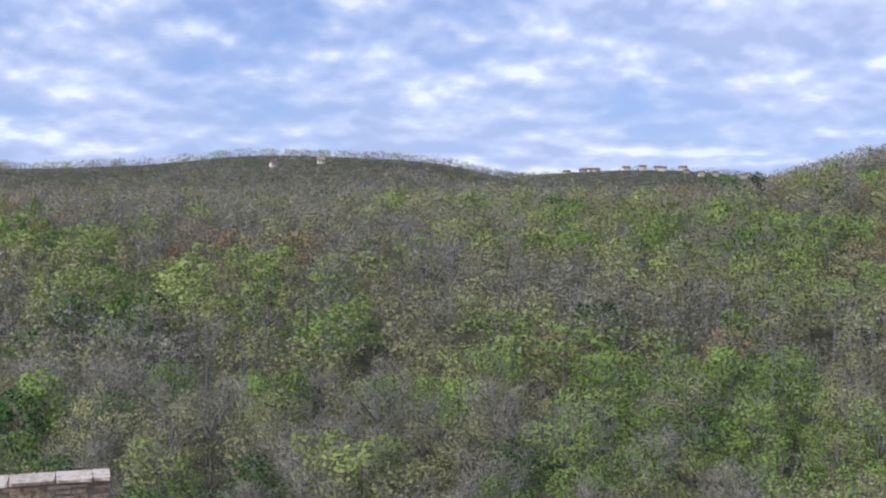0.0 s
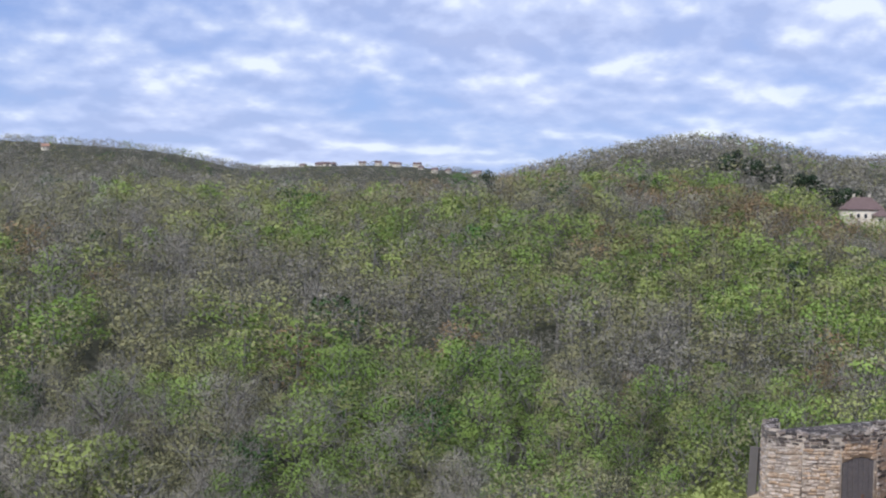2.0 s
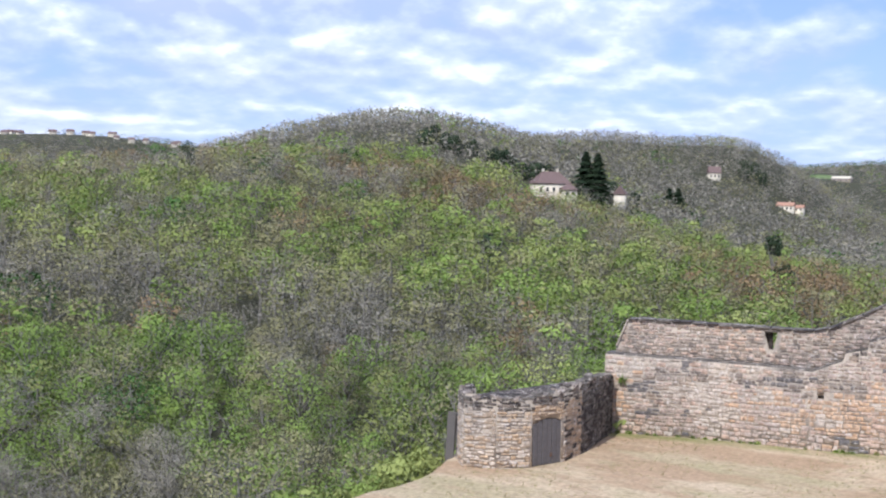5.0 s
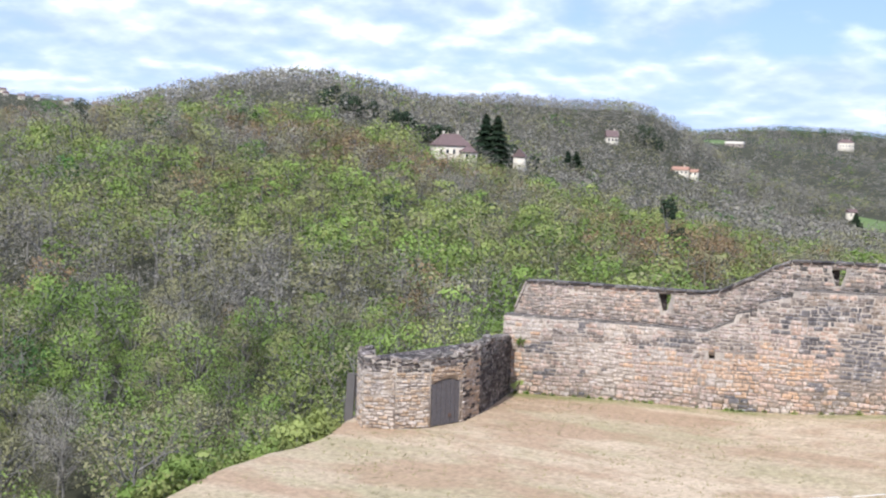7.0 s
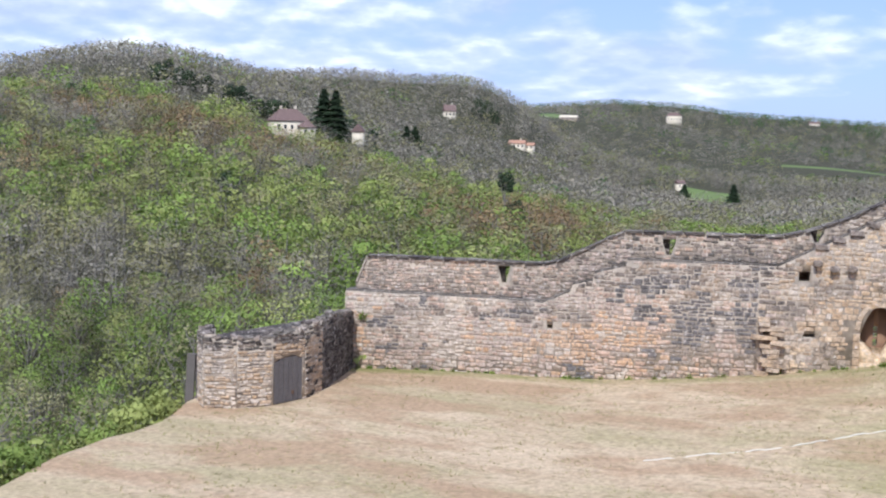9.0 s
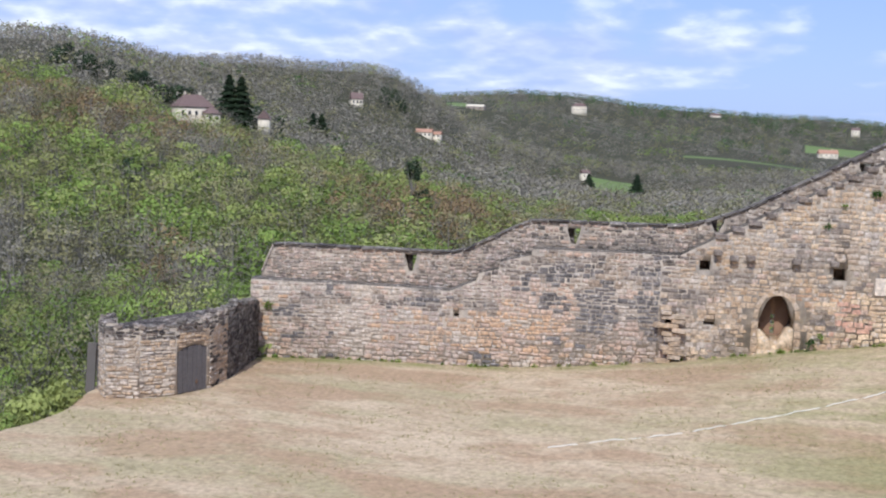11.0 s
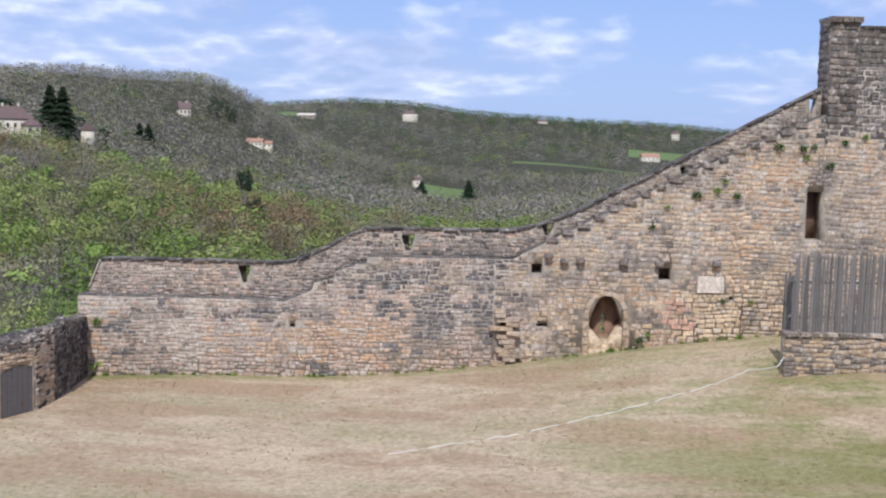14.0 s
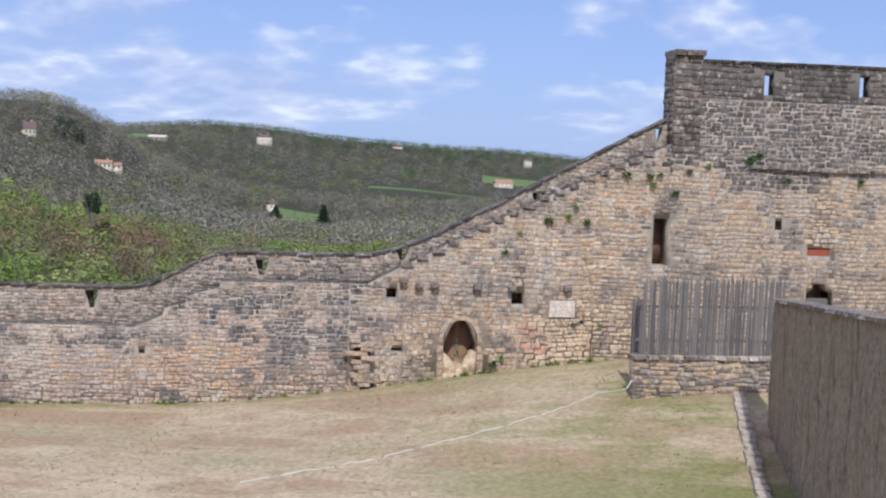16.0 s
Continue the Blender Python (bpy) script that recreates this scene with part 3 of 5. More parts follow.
# corbel stubs in a row
for cu, cz in ((6.1, 4.95), (6.75, 4.98), (8.5, 4.92), (9.95, 4.9), (5.45, 5.15), (12.3, 4.95)):
    part("corbel", beam("corbel", M_STONE_GREY, (0.34, 0.4, 0.24), 0.05, (cu, FACE - 0.12, cz)), curtain, "stub of a broken corbel")


def bloom(u, z, cu, cz, wu, wz):
    return math.exp(-((u - cu) / wu) ** 2 - ((z - cz) / wz) ** 2)


def body_stone(u, z, r):
    """Weathering: blue-grey and whitish blots on the long stretch, orange low down, cream ashlar to the east, dark on the high wall."""
    drift = noise.noise(Vector((u * 0.32, z * 0.45, 3.0))) + 0.5 * noise.noise(Vector((u * 0.9, z * 1.1, 8.0)))
    under = max(0.0, 1 - (walk_top(u) - z) / 1.3)
    if u > 16.3 and z > 9.8 + 0.6 * math.sin(u * 0.8) + drift:
        return M_STONE_STAIN if r.random() < 0.6 else (M_STONE_SLATE if r.random() < 0.5 else M_STONE_GREY)
    share = {M_STONE_PINK: 0.5, M_STONE_MID: max(0.05, 0.35 + drift * 0.8), M_STONE_GREY: max(0.0, 0.08 + under * 0.7 + drift * 0.25), M_STONE_PALE: 0.12}
    if u < 3.6 + 0.3 * math.sin(z * 3):
        share[M_STONE_SLATE] = 2.4 * bloom(u, z, 1.7, 3.0, 1.4, 1.3) + 1.3 * bloom(u, z, -0.9, 3.7, 1.6, 0.8) + 0.9 * bloom(u, z, -11.6, 1.0, 1.2, 1.2) + 0.8 * bloom(u, z, -7.4, 2.1, 1.3, 0.6) + 0.7 * bloom(u, z, -3.6, 0.5, 1.6, 0.45)
        share[M_STONE_PALE] += 2.2 * bloom(u, z, -9.6, 1.3, 1.0, 1.0) + 4.0 * bloom(u, z, -8.6, 2.95, 2.6, 0.22) + 0.8 * bloom(u, z, -11.9, 2.6, 1.2, 0.6)
        share[M_STONE_ORANGE] = 1.6 * bloom(u, z, -4.9, 1.7, 2.2, 0.8) + 0.9 * bloom(u, z, -2.0, 1.3, 2.2, 0.7) + 0.5 * bloom(u, z, 0.8, 0.8, 2.0, 0.5) + 0.6 * bloom(u, z, -12.8, 1.6, 0.5, 1.2)
    elif u < 16.3:
        share[M_STONE_PINK] = 0.1
        share[M_STONE] = 0.7
        share[M_STONE_CREAM] = 2.2 * bloom(u, z, 13.3, 2.6, 2.1, 1.3) + 0.9 * bloom(u, z, 11.5, 6.3, 3.5, 1.2) + 0.5 * bloom(u, z, 6.0, 1.2, 1.5, 1.2)
        share[M_STONE_ORANGE] = 1.2 * bloom(u, z, 15.0, 8.2, 1.3, 1.3) + 0.5 * bloom(u, z, 13.0, 6.5, 1.6, 0.8) + 0.5 * bloom(u, z, 9.6, 3.4, 1.0, 0.8)
        share[M_STONE_ROSE] = 5.0 * bloom(u, z, 10.8, 2.5, 0.65, 0.42)
        share[M_STONE_MID] *= 1.3 - 0.8 * bloom(u, z, 13.3, 2.6, 2.1, 1.5)
        share[M_STONE_GREY] += 0.7 * bloom(u, z, 4.6, 3.2, 1.0, 1.2) + 0.8 * bloom(u, z, 11.2, 3.9, 0.5, 0.6)
    else:
        share[M_STONE] = 0.9
        share[M_STONE_GREY] = 0.15 + 0.10 * max(0.0, z - 6.5) + max(0.0, drift * 0.5)
        share[M_STONE_ORANGE] = 0.8 * bloom(u, z, 18.2, 8.4, 1.4, 0.9)
        share[M_STONE_PINK] = 0.05
    # neighbours are of one kind more often than not
    ranks = [m for m in (M_STONE_PALE, M_STONE_CREAM, M_STONE_ORANGE, M_STONE_ROSE, M_STONE, M_STONE_PINK, M_STONE_MID, M_STONE_GREY, M_STONE_SLATE) if m in share]
    at = min(max(0.5 + 0.75 * noise.noise(Vector((u * 0.75, z * 1.3, 5.0))) + 0.4 * noise.noise(Vector((u * 1.9, z * 2.6, 9.0))) + r.uniform(-0.2, 0.2), 0.0), 0.999) * sum(share.values())
    for m in ranks:
        at -= share[m]
        if at < 0:
            return m
    return ranks[-1]


surround = lambda u, z: (6.93 < u < 8.85 and z < 2.5) or math.hypot((u - 7.89), (z - 2.5)) < 1.0 and z >= 2.4
clear = [inside_of(g, 0.02) for g in gaps] + [surround, lambda u, z: 11.56 < u < 12.64 and 3.74 < z < 4.42]
rnd = random.Random(11)
left = courses(rnd, -13.5, 3.3, base_line, walk_top, clear, (0.11, 0.22), (0.15, 0.46))
right = courses(rnd, 3.3, 30.0, base_line, walk_top, clear, (0.13, 0.25), (0.17, 0.5))
own = [s for s in right if 4.2 < s[0] < 13.4 and 0.5 < s[2] < 3.6]
own = set(own[:295])
lay(left + right, curtain, FACE, rnd, body_stone, lambda s: s in own, 0.017)

# torn toothing where a cross wall was broken away
rnd = random.Random(21)
for k in range(15):
    z = 0.35 + 0.18 * k
    w = 0.45 + 0.55 * rnd.random()
    m = Matrix.Translation((3.75 + rnd.uniform(-0.3, 0.3) + w * 0.1, FACE - 0.10, z)) @ Matrix.Rotation(rnd.uniform(-0.12, 0.12), 4, "Y") @ Matrix.Diagonal((w, 0.5 * rnd.uniform(0.5, 1.2), 0.17, 1))
    part("toothing_stone", stone_mesh(M_STONE, rnd.randrange(6)), curtain, "", m)

# worn dark paving of the wall walk
walk_slabs = strips([-13.5, -7.0, -5.2, -4.1, -4.0, -3.2, -3.15, -1.9, -1.85, 4.0, 5.2, 11.3, 15.0, 16.4], lambda u: walk_top(u) + 0.002, lambda u: walk_top(u) + 0.05, [], FACE + 0.02, FACE + 0.56)
part("wall_walk", walk_slabs.mesh("wall_walk", M_STONE_STAIN), curtain, "worn dark paving of the wall walk")

# -- thinner parapet standing back on the wall walk
BACK = FACE + 0.55
par_top = line((-13.2, 3.35), (-12.95, 3.9), (-12.9, 4.2), (-12.7, 4.58), (-5.2, 4.55), (-4.6, 4.72), (-3.2, 5.42), (-2.5, 5.82), (-1.95, 6.02), (4.0, 6.05), (4.9, 6.25), (6.6, 6.85), (16.45, 12.1), (16.5, 12.1))


def slit(u, z0, z1, wide, thin):
    return (u - wide / 2, u + wide / 2, line((u - wide / 2, z1 - 0.12), (u - thin / 2, z0), (u + thin / 2, z0), (u + wide / 2, z1 - 0.12)), flat(z1))


slits = [slit(-6.9, 3.7, 4.42, 0.5, 0.2), slit(-0.24, 5.15, 5.8, 0.52, 0.2), slit(5.45, 5.9, 6.4, 0.5, 0.2), slit(11.05, 8.2, 8.85, 0.52, 0.2), slit(16.1, 11.05, 11.7, 0.3, 0.22)]
parapet = thing("parapet", "grey weathered parapet with narrow loopholes above the wall walk", "wall", COURT, kind="structure")
knots = [-13.2, -12.95, -12.9, -12.7, -5.2, -4.6, -3.2, -2.5, -1.95, 4.0, 4.9, 6.6, 16.45] + list(np.linspace(-13, 16.4, 40))
for g in slits:
    knots += [g[0], g[0] + (g[1] - g[0]) * 0.32, g[1] - (g[1] - g[0]) * 0.32, g[1]]
low_line = lambda u: walk_top(u) - 0.25
part("core", strips(knots, low_line, par_top, slits, BACK - 0.008, BACK + 0.5).mesh("core", M_CORE), parapet)
rnd = random.Random(31)
lay(courses(rnd, -13.2, 16.45, low_line, par_top, [inside_of(g, 0.02) for g in slits], (0.09, 0.17), (0.13, 0.36)), parapet, BACK, rnd,
    lambda u, z, r: ((M_STONE_PINK, M_STONE_MID, M_STONE_PINK, M_STONE_GREY, M_STONE_MID) if u < -2.5 else (M_STONE_GREY, M_STONE_PINK, M_STONE_MID, M_STONE_GREY, M_STONE_STAIN) if u < 5 else (M_STONE_MID, M_STONE_PALE, M_STONE_GREY, M_STONE_MID, M_STONE_MID))[r.randrange(5)], proud=0.025)
# dark block added in each loophole as its shade, leaving a narrow light
for g in slits[:4]:
    w = g[1] - g[0]
    part("loophole_cheek", beam("loophole_cheek", M_STONE_DARK, (w * 0.62, 0.12, 0.8), 0.01, (g[0] + w * 0.24, BACK + 0.42, g[3](0) - 0.42)), parapet, "dark block added inside a loophole to stand for its shade")
# dark coping slabs along the top
rnd = random.Random(32)
u = -13.2
while u < 16.3:
    w = rnd.uniform(0.45, 0.9)
    b = min(u + w, 16.4)
    dz = par_top(b) - par_top(u)
    m = Matrix.Translation(((u + b) / 2, BACK + 0.24, (par_top(u) + par_top(b)) / 2 + 0.035)) @ Matrix.Rotation(-math.atan2(dz, b - u), 4, "Y") @ Matrix.Diagonal((math.hypot(b - u, dz) - 0.02, 0.62, 0.06 + 0.03 * rnd.random(), 1))
    part("coping_stone", stone_mesh(M_STONE_DARK if rnd.random() < 0.3 else (M_STONE_STAIN if rnd.random() < 0.8 or u > -5 else M_STONE_PALE), rnd.randrange(6)), parapet, "", m)
    u = b
# stair treads climbing beside the parapet
rnd = random.Random(33)
for k in range(17):
    u = 5.6 + k * 0.62
    m = Matrix.Translation((u, FACE + 0.22, walk_top(u) + rnd.uniform(-0.08, 0.03))) @ Matrix.Rotation(rnd.uniform(-0.1, 0.1), 4, "Y") @ Matrix.Diagonal((rnd.uniform(0.35, 0.6), 0.6, 0.2, 1))
    part("stair_tread", stone_mesh(M_STONE_GREY, rnd.randrange(6)), parapet, "", m)

# -- high wall with its corner turret
high = thing("high_wall", "tall dark-weathered limestone wall with loopholes and corner turret", "wall", COURT, kind="structure")
high_top = line((16.5, 14.55), (30.0, 14.6))
loops = [rect(20.45, 20.87, 13.27, 14.12), rect(24.70, 25.14, 13.36, 14.22), rect(28.9, 29.3, 13.4, 14.25)]
knots = [17.7, 30.0]
for g in loops:
    knots += [g[0], g[1]]
HI = FACE + 0.12
part("core", strips(knots, flat(12.9), high_top, loops, HI, HI + 0.55).mesh("core", M_CORE_GREY), high)
rnd = random.Random(41)
lay(courses(rnd, 17.7, 30.0, flat(13.0), high_top, [inside_of(g, 0.02) for g in loops], (0.2, 0.28), (0.28, 0.6)), high, HI, rnd, lambda u, z, r: M_STONE_STAIN)
turret = Boxes()
turret.box(16.5, 17.7, FACE - 0.02, FACE + 1.3, 10.9, 14.78)
part("turret_core", turret.mesh("turret_core", M_CORE_GREY), high)
lay(courses(rnd, 16.5, 17.7, flat(10.9), flat(14.75), [], (0.22, 0.3), (0.3, 0.6)), high, FACE - 0.03, rnd, lambda u, z, r: M_STONE_STAIN if r.random() < 0.7 else M_STONE_GREY)
side = Matrix.Translation((16.5, FACE + 1.3, 0)) @ Matrix.Rotation(-math.pi / 2, 4, "Z")
lay(courses(rnd, 0.0, 1.3, flat(11.5), flat(14.75), [], (0.22, 0.3), (0.3, 0.6)), high, 0.0, rnd, lambda u, z, r: M_STONE_GREY, turn=side)
for k in range(3):
    part("cap_stone", stone_mesh(M_STONE_GREY, k), high, "", Matrix.Translation((16.68 + 0.43 * k, FACE + 0.6, 14.86)) @ Matrix.Diagonal((0.44, 1.5, 0.24, 1)))
u = 17.8
while u < 29.9:
    w = rnd.uniform(0.5, 1.0)
    part("coping_stone", stone_mesh(M_STONE_DARK, rnd.randrange(6)), high, "", Matrix.Translation((u + w / 2, HI + 0.26, high_top(u) + 0.03)) @ Matrix.Diagonal((w - 0.02, 0.7, 0.12, 1)))
    u += w
# string course along the old floor line
u = 19.9
while u < 29.5:
    w = rnd.uniform(0.4, 0.9)
    part("string_stone", stone_mesh(M_STONE_GREY, rnd.randrange(6)), high, "", Matrix.Translation((u + w / 2, FACE - 0.08, 10.2 + 0.03 * math.sin(u))) @ Matrix.Diagonal((w - 0.02, 0.2, 0.13, 1)))
    u += w

# ---- round stone hut with plank door ----
HUT = [(-17.3, 42.4), (-17.0, 41.1), (-16.4, 40.2), (-15.2, 40.35), (-14.1, 41.0), (-13.3, 42.34), (-13.1, 43.9), (-13.08, 45.6), (-13.15, 48.55)]
HUT_TOP = [2.35, 2.4, 2.4, 2.34, 2.36, 2.46, 2.6, 2.55, 2.3]


def make_hut():
    hut = thing("stone_hut", "small curved dry-stone hut with ragged lichened top and plank door", "hut", COURT)
    rnd = random.Random(51)
    for k in range(len(HUT) - 1):
        (a, b), (c, e) = HUT[k], HUT[k + 1]
        length = math.hypot(c - a, e - b)
        turn = Matrix.Translation((a, b, 0)) @ Matrix.Rotation(math.atan2(e - b, c - a), 4, "Z")
        low = min(float(lawn_height(a, b)), float(lawn_height(c, e))) - (0.8 if k < 2 else 0.35)
        ragged = [(s, HUT_TOP[k] + (HUT_TOP[k + 1] - HUT_TOP[k]) * s / length + rnd.uniform(-0.09, 0.09)) for s in np.linspace(0, length, 6)]
        top = line(*ragged)
        gap = []
        if k == 4:
            gap = [(0.06, length - 0.12, flat(-1), line((0.06, 1.42), (0.4, 1.54), (length / 2, 1.6), (length - 0.45, 1.57), (length - 0.12, 1.46)))]
        knots = [0, length] + [s for s, _ in ragged] + ([gap[0][0], gap[0][1]] + list(np.linspace(gap[0][0], gap[0][1], 8)) if gap else [])
        core = strips(knots, flat(low), top, gap, 0.0, 0.45)
        part("core", tri_mesh("core", *core.welded(), [M_CORE if k < 6 else M_CORE_GREY]), hut, "", turn)
        def pick(u, z, r, k=k, top=top):
            if z > top(u) - 0.28 - 0.2 * r.random():
                return (M_STONE_STAIN, M_STONE_GREY, M_STONE_DARK)[r.randrange(3)]
            # right-hand side: black lichen, with its shade painted in as darker stone
            if k >= 6:
                return M_STONE_DARK if r.random() < 0.55 else M_STONE_STAIN
            if k == 5:
                return M_STONE_DARK if r.random() < 0.25 else M_STONE
            return M_STONE_PALE if k < 4 and r.random() < 0.6 else M_STONE
        lay(courses(rnd, 0, length, flat(low), top, [inside_of(g, 0.03) for g in gap], (0.07, 0.14), (0.14, 0.42)), hut, 0.0, rnd, pick, proud=0.035, turn=turn, label="thin-coursed dry stone")
        for i in range(int(length / 0.2)):
            s = 0.1 + 0.2 * i
            m = turn @ Matrix.Translation((s, rnd.uniform(0.08, 0.3), top(s) + rnd.uniform(-0.02, 0.07))) @ Matrix.Rotation(rnd.uniform(-0.5, 0.5), 4, "Y") @ Matrix.Rotation(rnd.uniform(-0.5, 0.5), 4, "Z") @ Matrix.Diagonal((rnd.uniform(0.14, 0.34), rnd.uniform(0.2, 0.4), rnd.uniform(0.06, 0.16), 1))
            part("cap_stone", stone_mesh((M_STONE_DARK, M_STONE_STAIN, M_STONE_GREY, M_STONE_STAIN)[rnd.randrange(4)], rnd.randrange(6)), hut, "", m)
        if k == 4:
            door = part("door", tri_mesh("door", *door_back(length), [M_WOOD_DARK]), hut, "weathered grey plank door", turn)
            n = 6
            w = (length - 0.2) / n
            for i in range(n):
                x = 0.1 + i * w
                high = gap[0][3](x + w / 2) - 0.03
                part("plank", beam("plank", M_WOOD_DARK, (w - 0.012, 0.05, high + 0.12), 0.008, (x + w / 2, 0.03 + 0.012 * (i % 2), (high - 0.12) / 2)), door)
            part("lock", beam("lock", M_IRON, (0.09, 0.05, 0.14), 0.01, (length * 0.62, -0.01, 0.22)), door, "rusty lock plate")
    roof = Boxes()
    # sloping rubble fill behind the wall head
    for k in range(len(HUT) - 1):
        (a, b), (c, e) = HUT[k], HUT[k + 1]
        roof.add([(a, b + 0.3, 1.6), (c, e + 0.3, 1.6), (-14.8, 47.5, 1.6), (-14.8, 47.5, 1.6), (a, b + 0.3, 1.95), (c, e + 0.3, 1.95), (-14.8, 47.5, 2.0), (-14.8, 47.5, 2.0)])
    part("roof", roof.mesh("roof", M_STONE_DARK), hut, "dark lichened rubble roof")


def door_back(length):
    b = Boxes()
    b.box(0.05, length - 0.1, 0.12, 0.18, -0.3, 1.58)
    return np.array(b.v), np.array(b.f)


make_hut()

# leaning boards beside the hut
post = thing("board_screen", "grey weathered upright boards leaning beside the hut", "fence", COURT @ Matrix.Translation((-17.55, 41.6, -0.45)))
for k, (x, w) in enumerate(((0, 0.34), (0.36, 0.2))):
    part("board", beam("board", M_WOOD if k == 0 else M_WOOD_DARK, (w, 0.06, 1.95), 0.01, (0, 0, 0.95)), post, "", Matrix.Translation((x, 0.1 * k, 0)) @ Matrix.Rotation(0.05 - 0.1 * k, 4, "Y"))

# ---- palisade on its low wall ----
FD = 42.0
low_wall = thing("low_wall", "low coursed limestone wall with pale top under the palisade", "wall", COURT, kind="structure")
b = Boxes()
b.box(13.25, 19.2, FD, FD + 0.5, 1.0, 3.12)
part("core", b.mesh("core", M_CORE), low_wall)
rnd = random.Random(61)
lay(courses(rnd, 13.22, 19.2, flat(1.4), flat(3.12), [], (0.12, 0.19), (0.22, 0.5)), low_wall, FD, rnd, lambda u, z, r: M_STONE_GREY if r.random() < 0.55 else M_STONE)
u = 13.2
while u < 19.1:
    w = rnd.uniform(0.3, 0.6)
    part("cap_stone", stone_mesh(M_STONE_PALE if rnd.random() < 0.5 else M_STONE_GREY, rnd.randrange(6)), low_wall, "", Matrix.Translation((u + w / 2, FD + 0.24, 3.15)) @ Matrix.Rotation(rnd.uniform(-0.05, 0.05), 4, "Y") @ Matrix.Diagonal((w - 0.02, 0.62, 0.14, 1)))
    u += w


def stake_mesh(k):
    """A split chestnut stake with a pointed, uneven head."""
    r = random.Random(70 + k)
    bm = bmesh.new()
    rings = []
    for z, s in ((0, 1.0), (1.4, 0.95), (2.65, 0.9), (2.85 + r.uniform(-0.1, 0.1), 0.35)):
        ox, oy = r.uniform(-0.015, 0.015), r.uniform(-0.015, 0.015)
        rings.append([bm.verts.new((ox + 0.055 * s * math.cos(a) * (1.15 if i % 2 else 0.8), oy + 0.042 * s * math.sin(a), z)) for i, a in enumerate(np.linspace(0, 2 * math.pi, 7)[:-1])])
    for lo, hi in zip(rings, rings[1:]):
        for i in range(6):
            bm.faces.new((lo[i], lo[(i + 1) % 6], hi[(i + 1) % 6], hi[i]))
    bm.faces.new(rings[-1])
    me = bpy.data.meshes.new("stake")
    bm.to_mesh(me)
    bm.free()
    me.materials.append(M_WOOD)
    return me


palisade = thing("palisade", "tall silver-grey split chestnut palisade standing on a low wall", "fence", COURT)
stakes = [stake_mesh(k) for k in range(7)]
rnd = random.Random(71)
u = 13.6
while u < 19.0:
    m = Matrix.Translation((u, FD + 0.25 + rnd.uniform(-0.02, 0.02), 3.16)) @ Matrix.Rotation(rnd.uniform(-0.022, 0.03), 4, "Y") @ Matrix.Diagonal((1.0, 1.0, rnd.uniform(0.96, 1.05) * (1 + 0.006 * (u - 13.4)), 1))
    part("stake", stakes[rnd.randrange(7)], palisade, "", m)
    u += rnd.uniform(0.095, 0.135)
for d in np.arange(FD + 0.35, FD + 1.5, 0.12):
    part("stake", stakes[rnd.randrange(7)], palisade, "", Matrix.Translation((13.6, d, 2.3)) @ Matrix.Rotation(rnd.uniform(-0.02, 0.02), 4, "Y"))
for z in (3.75, 5.0):
    part("rail", beam("rail", M_WOOD, (5.6, 0.07, 0.09), 0.01, (16.2, FD + 0.36, z + 0.0)), palisade, "horizontal rail behind the stakes")
# ---- near boundary wall running towards the castle ----
near = thing("boundary_wall", "brown streaked boundary wall with pale flat coping, face in shade", "wall", COURT, kind="structure")
N0, N1 = Vector((17.12, 38.9, 0)), Vector((9.95, 12.9, 0))
run = (N1 - N0).length
turn = Matrix.Translation(N0) @ Matrix.Rotation(math.atan2(N1.y - N0.y, N1.x - N0.x), 4, "Z")
slope_top = line((0, 5.66), (run, 7.85))
rnd = random.Random(81)
bm = bmesh.new()
grid = [[bm.verts.new((s, 0.035 * math.sin(s * 2.1 + z * 1.3) * math.sin(z * 2.3 + s) + rnd.uniform(-0.015, 0.015), -1.0 + (slope_top(s) + 1.0) * z / 18)) for z in range(19)] for s in np.linspace(0, run, 70)]
rear = [[bm.verts.new((s, 0.55, -1.0 + (slope_top(s) + 1.0) * z)) for z in (0, 1)] for s in (0, run)]
for p, q in zip(grid, grid[1:]):
    for k in range(18):
        bm.faces.new((p[k], q[k], q[k + 1], p[k + 1]))
bm.faces.new((rear[1][0], rear[0][0], rear[0][1], rear[1][1]))
bm.faces.new([*grid[0], rear[0][1], rear[0][0]])
bm.faces.new([*reversed(grid[-1]), rear[1][0], rear[1][1]])
bm.faces.new([p[18] for p in grid] + [rear[1][1], rear[0][1]])
me = bpy.data.meshes.new("core")
bm.to_mesh(me)
bm.free()
me.materials.append(M_STONE_BROWN)
part("core", me, near, "", turn)
s = 0.0
while s < run - 0.2:
    w = rnd.uniform(0.7, 1.2)
    part("coping_stone", stone_mesh(M_STONE_GREY, rnd.randrange(6)), near, "", turn @ Matrix.Translation((s + w / 2, 0.27, slope_top(s + w / 2) + 0.04)) @ Matrix.Rotation(-0.081, 4, "Y") @ Matrix.Diagonal((w - 0.01, 0.72, 0.12, 1)))
    s += w

# pale kerb beside it
rnd = random.Random(91)
kerb = thing("kerb", "uneven pale stone kerb edging the grass", "kerb", COURT, kind="structure")
for k in range(22):
    s = k / 21
    u, d = 17.15 - 3.9 * s, 41.6 - 12.6 * s
    m = Matrix.Translation((u, d, float(lawn_height(u, d)) + 0.02)) @ Matrix.Rotation(1.26 + rnd.uniform(-0.1, 0.1), 4, "Z") @ Matrix.Diagonal((0.62, rnd.uniform(0.3, 0.5), 0.26, 1))
    part("kerb_stone", stone_mesh(M_STONE_PALE, rnd.randrange(6)), kerb, "", m)


